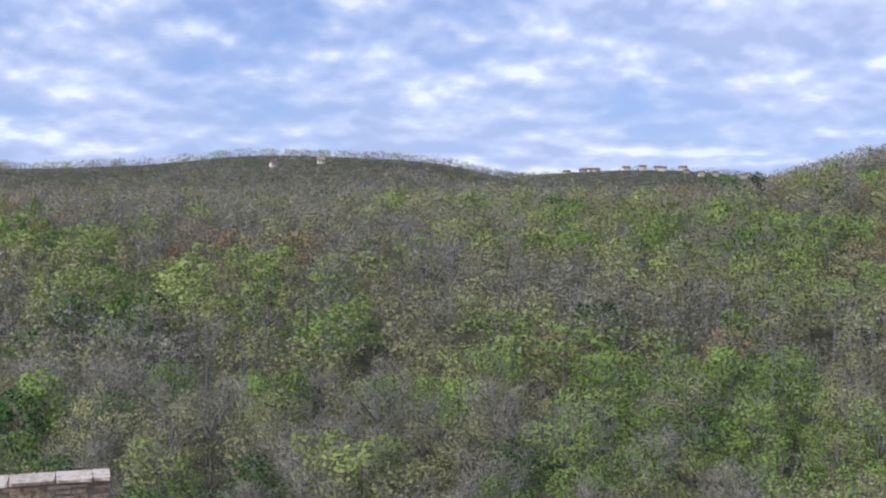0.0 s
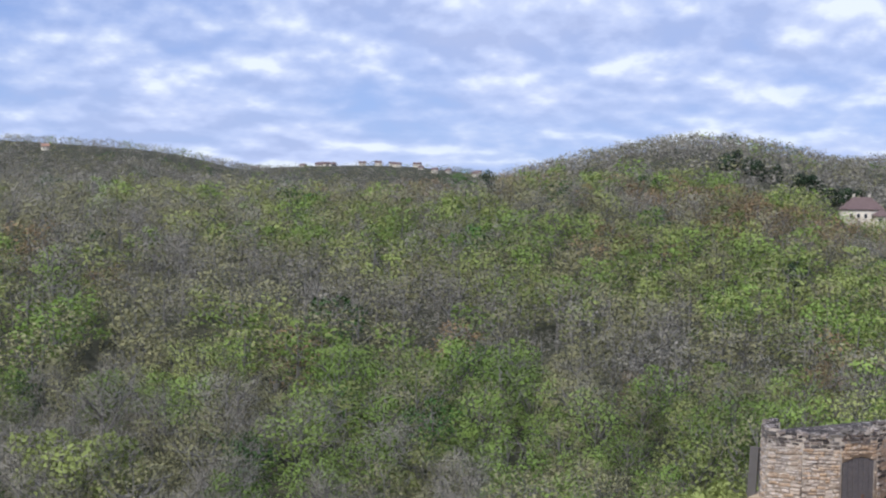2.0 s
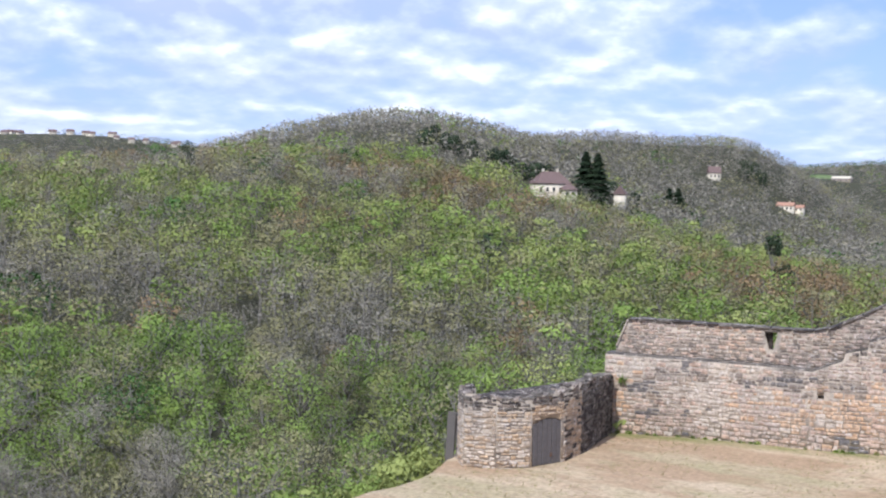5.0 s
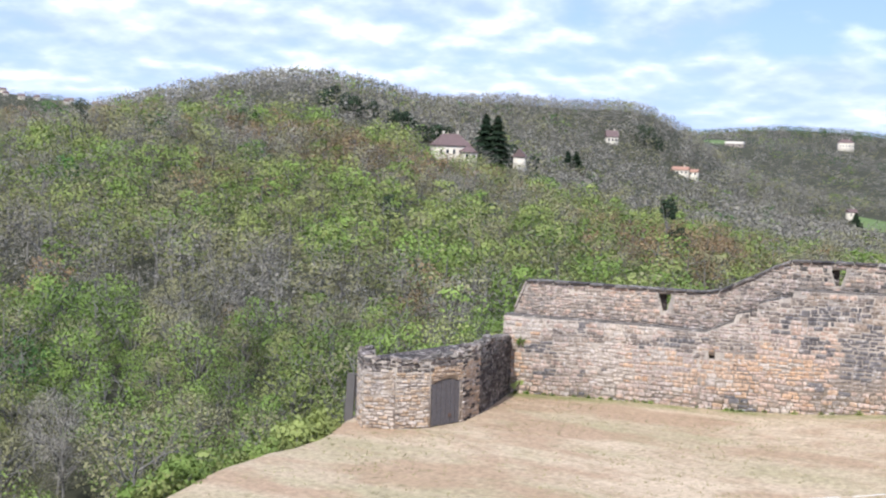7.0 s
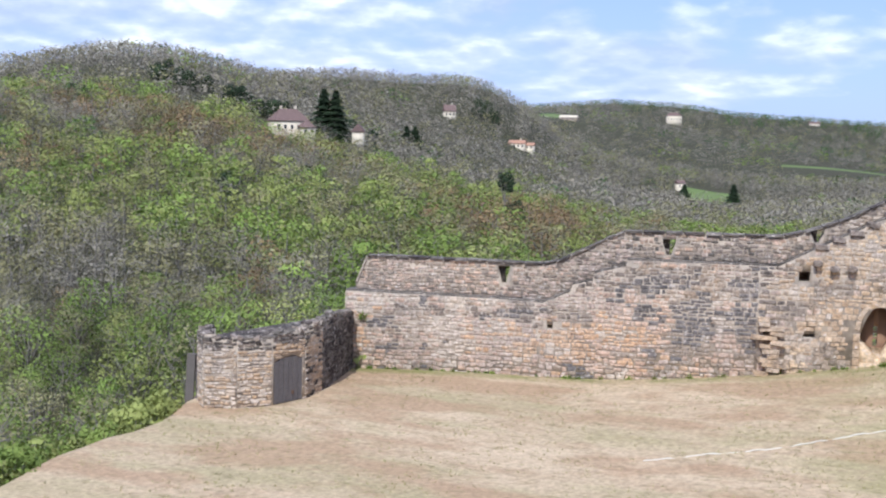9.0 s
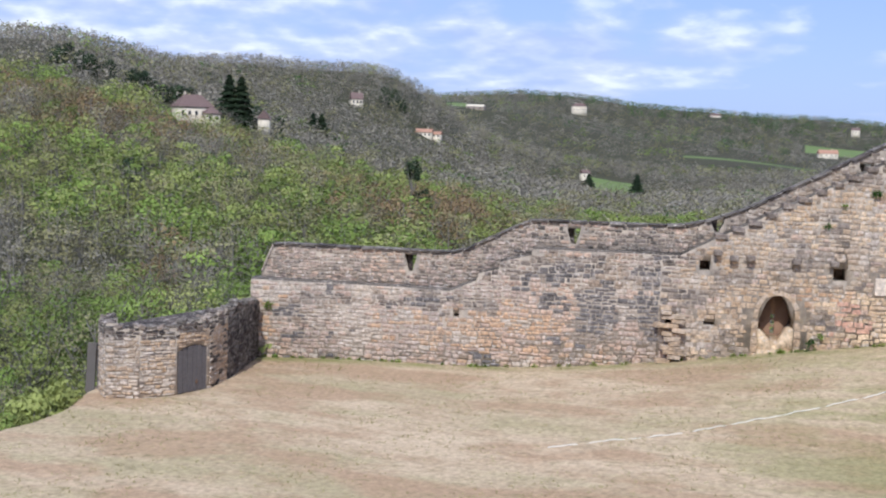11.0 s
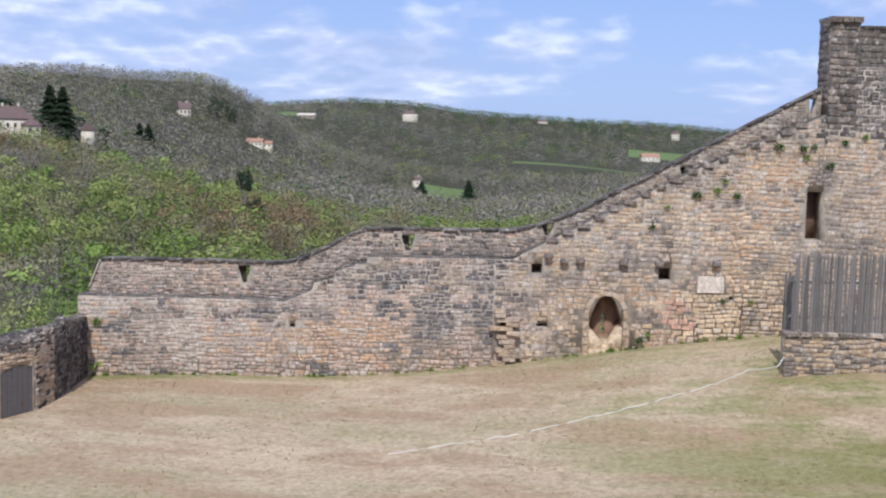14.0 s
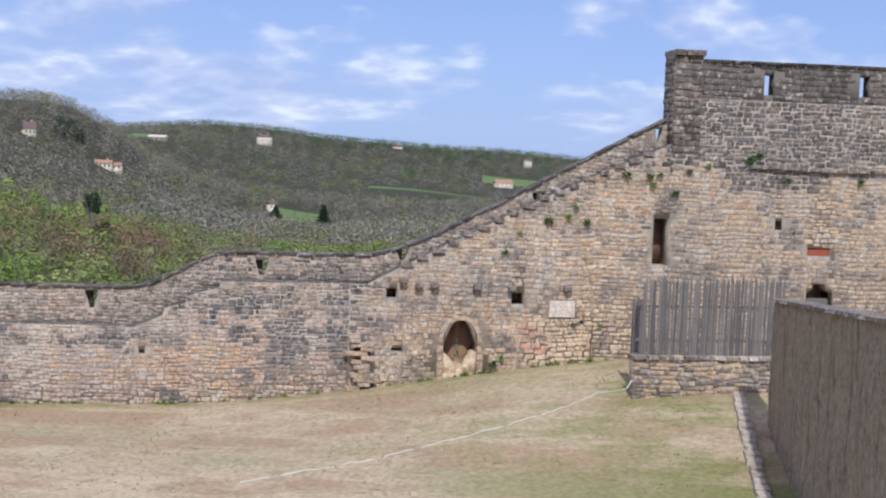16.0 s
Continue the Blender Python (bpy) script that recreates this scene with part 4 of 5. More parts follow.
def cord(name, points, radius, mat, label, category):
    cu = bpy.data.curves.new(name, "CURVE")
    cu.dimensions, cu.bevel_depth, cu.bevel_resolution = "3D", radius, 2
    sp = cu.splines.new("POLY")
    sp.points.add(len(points) - 1)
    for p, q in zip(sp.points, points):
        p.co = (*q, 1)
    cu.materials.append(mat)
    return tagged(new(name, cu), label, category)


# white rope lying on the grass and rising to the palisade
ROPE_S = [0.0, 0.11, 0.249, 0.407, 0.574, 0.761, 0.882, 0.972, 1.0]
ROPE_U = [-0.67, 0.95, 3.12, 5.45, 7.95, 10.69, 12.27, 12.9, 13.2]
ROPE_D = [36.37, 37.2, 37.92, 39.1, 40.27, 41.71, 42.94, 41.6, 41.95]
way = []
for s in np.linspace(0, 1, 240):
    u, d = float(np.interp(s, ROPE_S, ROPE_U)), float(np.interp(s, ROPE_S, ROPE_D))
    sunk = 0.01 + 0.018 * math.sin(s * 61) + 0.012 * math.sin(s * 143 + 1) - 0.008 * (s < 0.35)
    up = sunk if s < 0.78 else 0.02 + 0.7 * max(0.0, (s - 0.86) / 0.14) ** 1.5
    way.append(uvz(u, d, float(lawn_height(u, d)) + up))
cord("rope", way, 0.017, M_ROPE, "white rope lying across the dry grass", "rope")
# thin iron rod against the wall
rod = new("iron_rod", beam("iron_rod", M_IRON, (0.035, 0.035, 1.75), 0.008, (0, 0, 0.875)))
rod.matrix_basis = COURT @ Matrix.Translation((13.35, FACE - 0.12, 1.75)) @ Matrix.Rotation(0.04, 4, "Y")
tagged(rod, "thin rusty iron rod standing against the wall", "rod")

# ---- stone building head at the edge of the court ----
gable = thing("stone_outbuilding", "thin-coursed ochre stone outbuilding wall with pale flat coping", "building", Matrix.Rotation(radians(17.5), 4, "Z"))
b = Boxes()
b.box(-7.0, 0.95, 28.0, 28.8, -14.0, 4.05)
part("core", b.mesh("core", M_CORE), gable)
rnd = random.Random(95)
lay(courses(rnd, -7.0, 0.95, flat(2.0), flat(4.0), [], (0.08, 0.13), (0.25, 0.6)), gable, 28.0, rnd, lambda u, z, r: M_STONE if r.random() < 0.85 else M_STONE_BROWN, proud=0.05)
u = -7.0
while u < 0.9:
    w = min(rnd.uniform(0.7, 1.2), 0.95 - u)
    if w > 0.2:
        part("coping_stone", stone_mesh(M_STONE_PALE, rnd.randrange(6)), gable, "", Matrix.Translation((u + w / 2, 28.35, 4.08)) @ Matrix.Diagonal((w - 0.005, 0.9, 0.09, 1)))
    u += max(w, 0.2)


# ---- trees ----
def tube(points, radii, sides=5):
    """A tapered limb through the points: vertices and triangles."""
    pts, vs, fs = [np.array(p, float) for p in points], [], []
    for i, (p, r) in enumerate(zip(pts, radii)):
        way = pts[min(i + 1, len(pts) - 1)] - pts[max(i - 1, 0)]
        way /= np.linalg.norm(way) + 1e-9
        a = np.cross(way, [0.3, 0.9, 0.1])
        a /= np.linalg.norm(a) + 1e-9
        b = np.cross(way, a)
        for k in range(sides):
            t = 2 * math.pi * k / sides
            vs.append(p + r * (math.cos(t) * a + math.sin(t) * b))
    for i in range(len(pts) - 1):
        for k in range(sides):
            q, w = i * sides + k, i * sides + (k + 1) % sides
            fs += [(q, w, w + sides), (q, w + sides, q + sides)]
    return np.array(vs), np.array(fs)


def join(pieces):
    vs, fs, n = [], [], 0
    for v, f in pieces:
        vs.append(v)
        fs.append(np.asarray(f) + n)
        n += len(v)
    return np.vstack(vs), np.vstack(fs)


def limbs_of(rng, height, spread, count, sides=4):
    """Trunk and main limbs; also gives the limbs' ends."""
    lean = rng.normal(0, 0.03, 2) * height
    fork = height * rng.uniform(0.32, 0.5)
    pieces = [tube([(0, 0, -0.8), (lean[0] * 0.3, lean[1] * 0.3, fork * 0.5), (lean[0] * 0.6, lean[1] * 0.6, fork), (lean[0], lean[1], height * 0.86)],
                   [height * 0.016, height * 0.013, height * 0.010, height * 0.003], sides)]
    ends = [np.array([lean[0], lean[1], height * 0.9])]
    for k in range(count):
        t = 2 * math.pi * (k + rng.uniform(-0.3, 0.3)) / count
        start = np.array([lean[0] * 0.6, lean[1] * 0.6, fork * rng.uniform(0.75, 1.5)])
        end = np.array([math.cos(t) * spread * rng.uniform(0.5, 0.95), math.sin(t) * spread * rng.uniform(0.5, 0.95), height * rng.uniform(0.6, 0.93)])
        mid = (start + end) / 2 + np.array([0, 0, -0.05 * height * rng.uniform(-0.4, 1)])
        pieces.append(tube([start, mid, end], [height * 0.008, height * 0.005, height * 0.002], 3))
        ends.append(end)
    return pieces, ends


def clumps(rng, ends, height, spread, low, blobs):
    """Middles and radii of the rounded masses that make up a crown."""
    if len(ends) == 2:
        return ends
    made = []
    for k in range(blobs):
        up = (k + rng.uniform(0.2, 0.8)) / blobs
        t, q = k * 2.4 + rng.uniform(-0.5, 0.5), spread * math.sqrt(max(0.02, 1 - ((up - 0.42) / 0.66) ** 2)) * rng.uniform(0.45, 0.85)
        made.append(np.array([math.cos(t) * q, math.sin(t) * q, height * (low + (0.90 - low) * up)]))
    return np.array(made), rng.uniform(0.36, 0.56, blobs) * spread


def rounded(way, mid, height):
    """Shading directions: out of the clump and a little out of the whole crown."""
    crown = mid - np.array([0, 0, height * 0.45])
    crown /= np.linalg.norm(crown, axis=1, keepdims=True) + 1e-6
    out = way * 0.5 + crown * 0.5 + np.array([0, 0, 0.15])
    return out / (np.linalg.norm(out, axis=1, keepdims=True) + 1e-6)


def turned(v, out):
    """Winds each triangle so that it faces the way given."""
    face = np.cross(v[:, 1] - v[:, 0], v[:, 2] - v[:, 0])
    back = (face * out).sum(1) < 0
    v[back] = v[back][:, [0, 2, 1]]
    return v.reshape(-1, 3), np.arange(len(v) * 3).reshape(-1, 3), np.repeat(out, 3, 0)


def twigs(rng, ends, height, spread, count, wide, long, low=0.4, blobs=10):
    """Fine bare twigs as thin blades, gathered into rounded sprays round the limbs."""
    ends, girth = clumps(rng, ends, height, spread, low, blobs)
    k = rng.integers(0, len(ends), count)
    way = rng.normal(0, 1, (count, 3)) + [0, 0, 0.25]
    way /= np.linalg.norm(way, axis=1, keepdims=True)
    start = ends[k] + way * (girth[k] * rng.uniform(0.0, 0.9, count) ** 0.6)[:, None] * [1, 1, 0.85]
    run = way * 0.75 + rng.normal(0, 0.55, (count, 3)) + [0, 0, 0.15]
    run /= np.linalg.norm(run, axis=1, keepdims=True)
    tip = start + run * rng.uniform(0.4, 1.0, (count, 1)) * long
    side = np.cross(run, way + rng.normal(0, 0.5, (count, 3)))
    side /= np.linalg.norm(side, axis=1, keepdims=True) + 1e-6
    w = wide * rng.uniform(0.6, 1.3, (count, 1))
    return turned(np.stack([start - side * w, start + side * w, tip], 1), rounded(way, start, height))


def leaves(rng, ends, height, spread, count, size, low=0.42, blobs=9):
    """Leaf sprays in uneven clumps round the limbs' ends: small bent triangles."""
    ends, girth = clumps(rng, ends, height, spread, low, blobs)
    k = rng.integers(0, len(ends), count)
    way = rng.normal(0, 1, (count, 3))
    way /= np.linalg.norm(way, axis=1, keepdims=True)
    mid = ends[k] + way * (girth[k] * rng.uniform(0.45, 1.05, count) ** 0.6)[:, None] * [1, 1, 0.78]
    mid[:, 2] = np.minimum(np.maximum(mid[:, 2], height * low * 0.6), height)
    facing = way + rng.normal(0, 0.45, (count, 3))
    a = np.cross(facing, rng.normal(0, 1, (count, 3)))
    a /= np.linalg.norm(a, axis=1, keepdims=True) + 1e-6
    b = np.cross(facing, a)
    b /= np.linalg.norm(b, axis=1, keepdims=True) + 1e-6
    s = size * rng.uniform(0.55, 1.25, (count, 1))
    return turned(np.stack([mid - a * s, mid + a * s * 0.8 - b * s * 0.5, mid + b * s], 1), rounded(way + rng.normal(0, 0.18, (count, 3)), mid, height))


def crown_of(pieces):
    """Joins crown pieces, keeping their shading directions."""
    v, f = join([(p[0], p[1]) for p in pieces])
    return v, f, np.vstack([p[2] for p in pieces])


def tree_shape(kind, seed, detail):
    """Wood and crown of a broad-leaved tree 10 m high. detail: 2 near, 1 middle, 0 far."""
    rng = np.random.default_rng(seed)
    h, spread = 10.0, rng.uniform(2.9, 3.7)
    if detail == 0:
        wood = [tube([(0, 0, -1), (0, 0, 8)], [0.16, 0.04], 3)]
        mass = clumps(rng, (), h, 3.9, 0.2, 7)
        if kind == "leafy":
            crown = leaves(rng, mass, h, 3.8, 74, 0.52)
        else:
            crown = crown_of([leaves(rng, mass, h, 3.8, 50, 0.46), twigs(rng, mass, h, 3.8, 24, 0.10, 0.9)])
    elif detail == 1:
        wood, ends = limbs_of(rng, h, spread, 4)
        mass = clumps(rng, (), h, spread, 0.32 if kind == "bare" else 0.24, 10)
        if kind == "bare":
            crown = crown_of([twigs(rng, mass, h, spread, 330, 0.045, 0.9), leaves(rng, mass, h, spread, 110, 0.17)])
        elif kind == "bud":
            crown = crown_of([twigs(rng, mass, h, spread, 100, 0.045, 0.9), leaves(rng, mass, h, spread, 340, 0.23)])
        else:
            crown = leaves(rng, mass, h, spread, 470, 0.27)
    else:
        wood, ends = limbs_of(rng, h, spread, 9, 6)
        for k in range(26):
            base = ends[int(rng.integers(0, len(ends)))]
            root = np.array([0, 0, h * 0.5]) + (base - np.array([0, 0, h * 0.5])) * rng.uniform(0.35, 0.8)
            tip = root + (base - root) * 0.5 + rng.normal(0, 0.85, 3) * [1, 1, 0.7]
            wood.append(tube([root, (root + tip) / 2 + rng.normal(0, 0.12, 3), tip], [0.05, 0.035, 0.01], 3))
        mass = clumps(rng, (), h, spread, 0.38 if kind == "bare" else 0.26, 14)
        if kind == "bare":
            crown = twigs(rng, mass, h, spread, 1900, 0.021, 0.85)
        elif kind == "bud":
            crown = crown_of([twigs(rng, mass, h, spread, 500, 0.024, 0.9), leaves(rng, mass, h, spread, 1200, 0.125)])
        else:
            crown = leaves(rng, mass, h, spread, 1900, 0.15)
    return join(wood), crown


LEAF = {"bare": M_TWIG, "bud": M_BUD, "green": M_GREEN, "lime": M_LIME, "rust": M_RUST, "ever": M_EVER}
FORM = {"bare": "bare", "bud": "bud", "green": "leafy", "lime": "leafy", "rust": "bud", "ever": "leafy"}
WORDS = {"bare": "grey leafless oak with fine bare twigs", "bud": "olive-tinged oak just coming into bud", "green": "fresh green spring-leafed tree",
         "lime": "pale yellow-green spring-leafed tree", "rust": "russet-budded tree among the woods", "ever": "dark green evergreen oak"}
rng = np.random.default_rng(7)


def patch(x, y, scale, seed):
    """Slow waves that gather kinds of trees into patches, about -1 to 1."""
    return np.sin(x / scale + seed) * np.cos(y / scale * 1.13 + seed * 1.7) * 0.6 + np.sin((x + y) / scale * 0.61 + seed * 2.3) * 0.5


def kind_of(x, y, r, az):
    """What grows where: bare grey woods, green along the valley and eastwards, russet near the hilltop house."""
    lush = patch(x, y, 19, 1.0) * 0.5 + np.interp(az, [-30, -5, 12, 25, 45], [0.34, 0.24, 0.32, 0.54, 0.60]) + np.interp(r, [60, 110, 160, 260, 380, 440, 600], [-0.02, 0.0, -0.05, 0.0, -0.08, -0.42, -0.8])
    p = rng.uniform(0, 1)
    if rng.uniform() < np.clip(patch(x, y, 26, 4.0) - 0.08, 0, 0.6) * np.interp(az, [0, 15, 30], [0.4, 1.0, 1.6]) * np.interp(r, [100, 210, 260, 390, 450], [0.0, 0.15, 0.8, 0.8, 0.0]):
        return "rust"
    if p < lush * 0.50:
        return "green"
    if p < lush * 0.95:
        return "lime" if r > 190 or rng.uniform() < 0.3 else "green" if rng.uniform() < 0.4 else "bud"
    if p < max(lush * 0.95, 0) + np.interp(r, [100, 400, 500], [0.36, 0.36, 0.2]):
        return "bud"
    if p > np.interp(r, [105, 170], [0.86, 0.985]):
        return "ever"
    return "bare"


def far_kind(x, y, r, az):
    """Distant slopes: bare grey-brown woods, dark pines along the eastern ridge."""
    p = rng.uniform()
    pines = np.clip(patch(x, y, 70, 2.0) - 0.25, 0, 1) * 0.45 + np.interp(r, [1500, 1650], [0.0, 0.45]) * np.interp(az, [40, 46], [0.3, 1.0])
    if p < pines:
        return "ever"
    if p < pines + 0.06:
        return "green"
    return "bare" if rng.uniform() < 0.7 else "bud"


def scatter(r0, r1, a0, a1, step):
    """Jittered planting over a sector of the land, clear of court, meadows and houses."""
    out = []
    for gx in np.arange(r1 * math.sin(radians(a0)) - step, r1 * math.sin(radians(min(a1, 90))) + step, step):
        for gy in np.arange(-10, r1, step):
            x, y = gx + rng.uniform(-0.45, 0.45) * step, gy + rng.uniform(-0.45, 0.45) * step
            r, az = math.hypot(x, y), math.degrees(math.atan2(x, y))
            if not (r0 <= r < r1 and a0 < az < a1):
                continue
            u, d = x * U.x + y * U.y, x * D.x + y * D.y
            if u > -19.5 - 0.13 * max(39 - d, 0) and d < 55:
                continue
            if any(m0 < az < m1 and q0 < r < q1 for m0, m1, q0, q1 in MEADOWS):
                continue
            crown = math.degrees(math.atan2(float(ground_height(x, y)) + (6.5 if r > 420 else 9.0) - EYE, r))
            if any(m0 < az < m1 and q - 250 < r < q and crown > up for m0, m1, q, up in CLEARINGS):
                continue
            out.append((x, y, r, az))
    return out


# open ground before houses and meadows: bearing from, to; their distance; the angle (degrees) that the trees in front stay under
CLEARINGS = [(30.3, 33.0, 452, -0.12), (34.4, 35.5, 460, -0.30), (38.8, 39.7, 722, 0.62), (41.8, 43.4, 730, -0.80), (44.2, 45.6, 1265, 0.55), (49.0, 50.4, 1485, 0.62), (49.7, 50.5, 880, -2.45), (50.5, 53.0, 905, -2.6),
             (50.8, 51.5, 420, -4.6), (60.3, 61.7, 1355, -1.05), (55.6, 56.3, 1690, 0.5), (61.8, 62.5, 1640, 0.05), (-8.4, -7.5, 1040, 2.2), (-6.1, -5.4, 1050, 2.45), (59.9, 64.0, 1490, -0.85), (54.5, 60.5, 1128, -1.6), (2.5, 14.5, 1600, 1.95), (42.9, 44.4, 1350, 0.85)]
shapes = {(form, detail, k): tree_shape(form, 100 * detail + 10 * k + len(form), detail) for form in ("bare", "bud", "leafy") for detail in (0, 1, 2) for k in range(5 if detail else 3)}


def grow(x, y, r):
    return float(rng.uniform(0.85, 1.3))


# trees nearest to the court, each one a thing of its own
protos = {}
near_trees = [q for q in scatter(98, 176, -24, 44, 7.2)]
near_trees.sort(key=lambda q: q[2])
rest = near_trees[230:]
for x, y, r, az in near_trees[:230]:
    kind = kind_of(x, y, r, az)
    k = int(rng.integers(0, 5))
    s = grow(x, y, r)
    m = Matrix.Translation((x, y, float(ground_height(x, y)))) @ Matrix.Rotation(rng.uniform(0, 6.28), 4, "Z")
    size = (s * rng.uniform(1.05, 1.3), s * rng.uniform(1.05, 1.3), s)
    if (kind, k) not in protos:
        (wv, wf), (cv, cf, cn) = shapes[FORM[kind], 2, k]
        tree = thing("tree", WORDS[kind], "tree", None, "woodland trees below the court")
        part("trunk", tri_mesh("trunk", wv, wf, [M_BARK], None, True), tree)
        part("crown", tri_mesh("crown", cv, cf, [LEAF[kind]], normals=cn), tree)
        protos[kind, k] = tree
        tree.matrix_basis = m @ Matrix.Diagonal((*size, 1))
    else:
        tree = copy_thing(protos[kind, k], m)
        tree.scale = size

# the woods beyond, too many to count
bulk = {}


def plant(x, y, r, az, detail, scale, kind=None):
    kind = kind or kind_of(x, y, r, az)
    form = FORM[kind]
    (wv, wf), (cv, cf, cn) = shapes[form, detail, int(rng.integers(0, 5 if detail else 3))]
    t = rng.uniform(0, 6.28)
    spin = np.array([[math.cos(t), -math.sin(t), 0], [math.sin(t), math.cos(t), 0], [0, 0, 1]])
    wide = scale * rng.uniform(0.95, 1.2) * (1.9 if r > 1000 else 1.45 if r > 420 else 1.3)
    turn = spin * np.array([wide, wide, scale])[:, None]
    at = np.array([x, y, float(ground_height(x, y)) - (1.9 * scale if detail == 0 else 0.0)])
    reach = "far" if detail == 0 else "mid"
    bulk.setdefault(("wood", reach), []).append((wv @ turn.T + at, wf, wv, 0.0))
    bulk.setdefault((kind, reach), []).append((cv @ turn.T + at, cf, cn @ spin.T, rng.uniform()))


for x, y, r, az in rest:
    plant(x, y, r, az, 1, grow(x, y, r))
for x, y, r, az in scatter(176, 420, -24, 62, 7.8) + scatter(110, 176, 44, 62, 7.8):
    plant(x, y, r, az, 1, grow(x, y, r))
for x, y, r, az in scatter(420, 1000, -24, 68, 8.8):
    plant(x, y, r, az, 0, grow(x, y, r) * 0.84)
for x, y, r, az in scatter(1000, 2000, -24, 70, 19.0):
    plant(x, y, r, az, 0, rng.uniform(0.8, 1.1), far_kind(x, y, r, az))
for (kind, reach), pieces in bulk.items():
    v, f = join([(p[0], p[1]) for p in pieces])
    shade = None if kind == "wood" else np.vstack([p[2] for p in pieces])
    tone = np.concatenate([np.full(len(p[0]), p[3]) for p in pieces])
    name = {"wood": "woodland_trunks", "bare": "bare_woodland", "bud": "budding_woodland", "green": "green_woodland", "lime": "yellow_green_woodland", "rust": "russet_woodland", "ever": "evergreen_woodland"}[kind]
    words = {"wood": "grey trunks and limbs of the woods"}.get(kind) or WORDS[kind].replace("tree", "trees").replace("oak", "oaks") + " covering the hillside"
    tagged(new(name, tri_mesh(name, v, f, [M_BARK if kind == "wood" else LEAF[kind]], normals=shade, tone=tone)), words, "woodland", kind="stuff")


def place(az, r, up=0.0):
    a = radians(az)
    x, y = r * math.sin(a), r * math.cos(a)
    return Matrix.Translation((x, y, float(ground_height(x, y)) + up)) @ Matrix.Rotation(-a, 4, "Z")


def conifer(az, r, height, spread, seed, label, bare=0.05, up=0.0):
    """A conifer: straight trunk with drooping tiers of needle sprays."""
    g = np.random.default_rng(seed)
    tree = thing("conifer", label, "tree", place(az, r, up))
    v, f = tube([(0, 0, -1), (0, 0, height * 0.5), (0, 0, height)], [height * 0.018, height * 0.011, 0.02], 6)
    part("trunk", tri_mesh("trunk", v, f, [M_BARK], None, True), tree)
    n = 3200
    spread = spread * 1.8
    t = g.uniform(0, 1, n) ** 1.25
    z = height * (bare + (1 - bare) * t)
    q = spread * (1 - t) ** 0.85 * g.uniform(0.25, 1.05, n) * (0.75 + 0.25 * np.sin(z * 3.1))
    a = g.uniform(0, 6.283, n)
    mid = np.stack([q * np.cos(a), q * np.sin(a), z - q * 0.25], -1)
    out = np.stack([np.cos(a), np.sin(a), np.full(n, -0.25)], -1)
    side = np.stack([-np.sin(a), np.cos(a), g.normal(0, 0.3, n)], -1)
    s = g.uniform(0.4, 0.9, (n, 1)) * spread * 0.19
    v = np.stack([mid - out * s * 0.6 - side * s * 0.5, mid - out * s * 0.6 + side * s * 0.5, mid + out * s], 1).reshape(-1, 3)
    part("crown", tri_mesh("crown", v, np.arange(len(v)).reshape(-1, 3), [M_PINE]), tree)
    return tree


def pine(az, r, height, spread, seed, label, up=0.0, mat=None, low=0.5):
    """A tall pine with a bare pale trunk and a dense rounded head."""
    g = np.random.default_rng(seed)
    tree = thing("pine", label, "tree", place(az, r, up))
    wood, ends = limbs_of(g, height, spread, 6, 6)
    v, f = join(wood)
    part("trunk", tri_mesh("trunk", v, f, [M_BARK], None, True), tree)
    v, f, out = leaves(g, ends, height, spread, 1500, 0.28, low, 11)
    part("crown", tri_mesh("crown", v, f, [mat or M_PINE], normals=out), tree)


conifer(33.3, 452, 18.5, 4.8, 1, "tall dark conifer beside the hilltop house")
conifer(33.85, 450, 20.0, 5.0, 2, "tall dark conifer beside the hilltop house")
conifer(37.6, 560, 10.5, 3.6, 3, "short dark conifer on the ridge")
conifer(37.2, 566, 9.0, 3.0, 4, "short dark conifer on the ridge")
g = np.random.default_rng(17)
for k in range(20):
    az = 25.6 + 6.4 * g.uniform()
    pine(az, 466 + 4 * (31 - az) + g.uniform(-8, 8), g.uniform(7, 10), g.uniform(2.6, 3.6), 10 + k, "dark evergreen in the belt behind the house", -1.5, M_PINE, 0.12)
for az, r, h in ((34.6, 492, 9), (35.6, 500, 8), (40.6, 742, 13), (41.0, 752, 12), (41.4, 745, 10)):
    pine(az, r, h, h * 0.33, int(r), "dark round-headed evergreen on the slope", -1.0, M_PINE, 0.15)
pine(41.95, 318, 21.0, 2.4, 31, "tall pine with bare pale trunk and dark head", 0.0, None, 0.7)
pine(42.5, 322, 13.0, 2.8, 32, "bushy dark pine beside a taller one", 0.0, None, 0.3)
conifer(52.55, 800, 17.5, 5.5, 33, "broad dark cedar in the valley meadow")
conifer(50.3, 820, 12.0, 4.5, 34, "dark fir beside the valley meadow")
pine(14.6, 395, 13.5, 3.2, 35, "ivy-dark evergreen standing out of bare woods", 0.0, M_PINE, 0.2)
pine(-5.4, 108, 8.5, 2.9, 36, "rounded bright evergreen oak", 0.0, M_EVER, 0.25)
pine(28.9, 285, 10.0, 3.0, 37, "dark holm oak on the slope", 0.0, M_PINE, 0.25)
for k, (az, r, kind) in enumerate(((-4.4, 124, M_LIME), (-5.8, 130, M_LIME), (-3.0, 128, M_LIME), (-19.8, 150, M_EVER), (-18.6, 158, M_GREEN), (26.0, 100, M_GREEN), (27.6, 104, M_GREEN))):
    pine(az, r, 11.5, 4.0, 40 + k, "leafy tree standing out in the wood", 0.0, kind, 0.3)


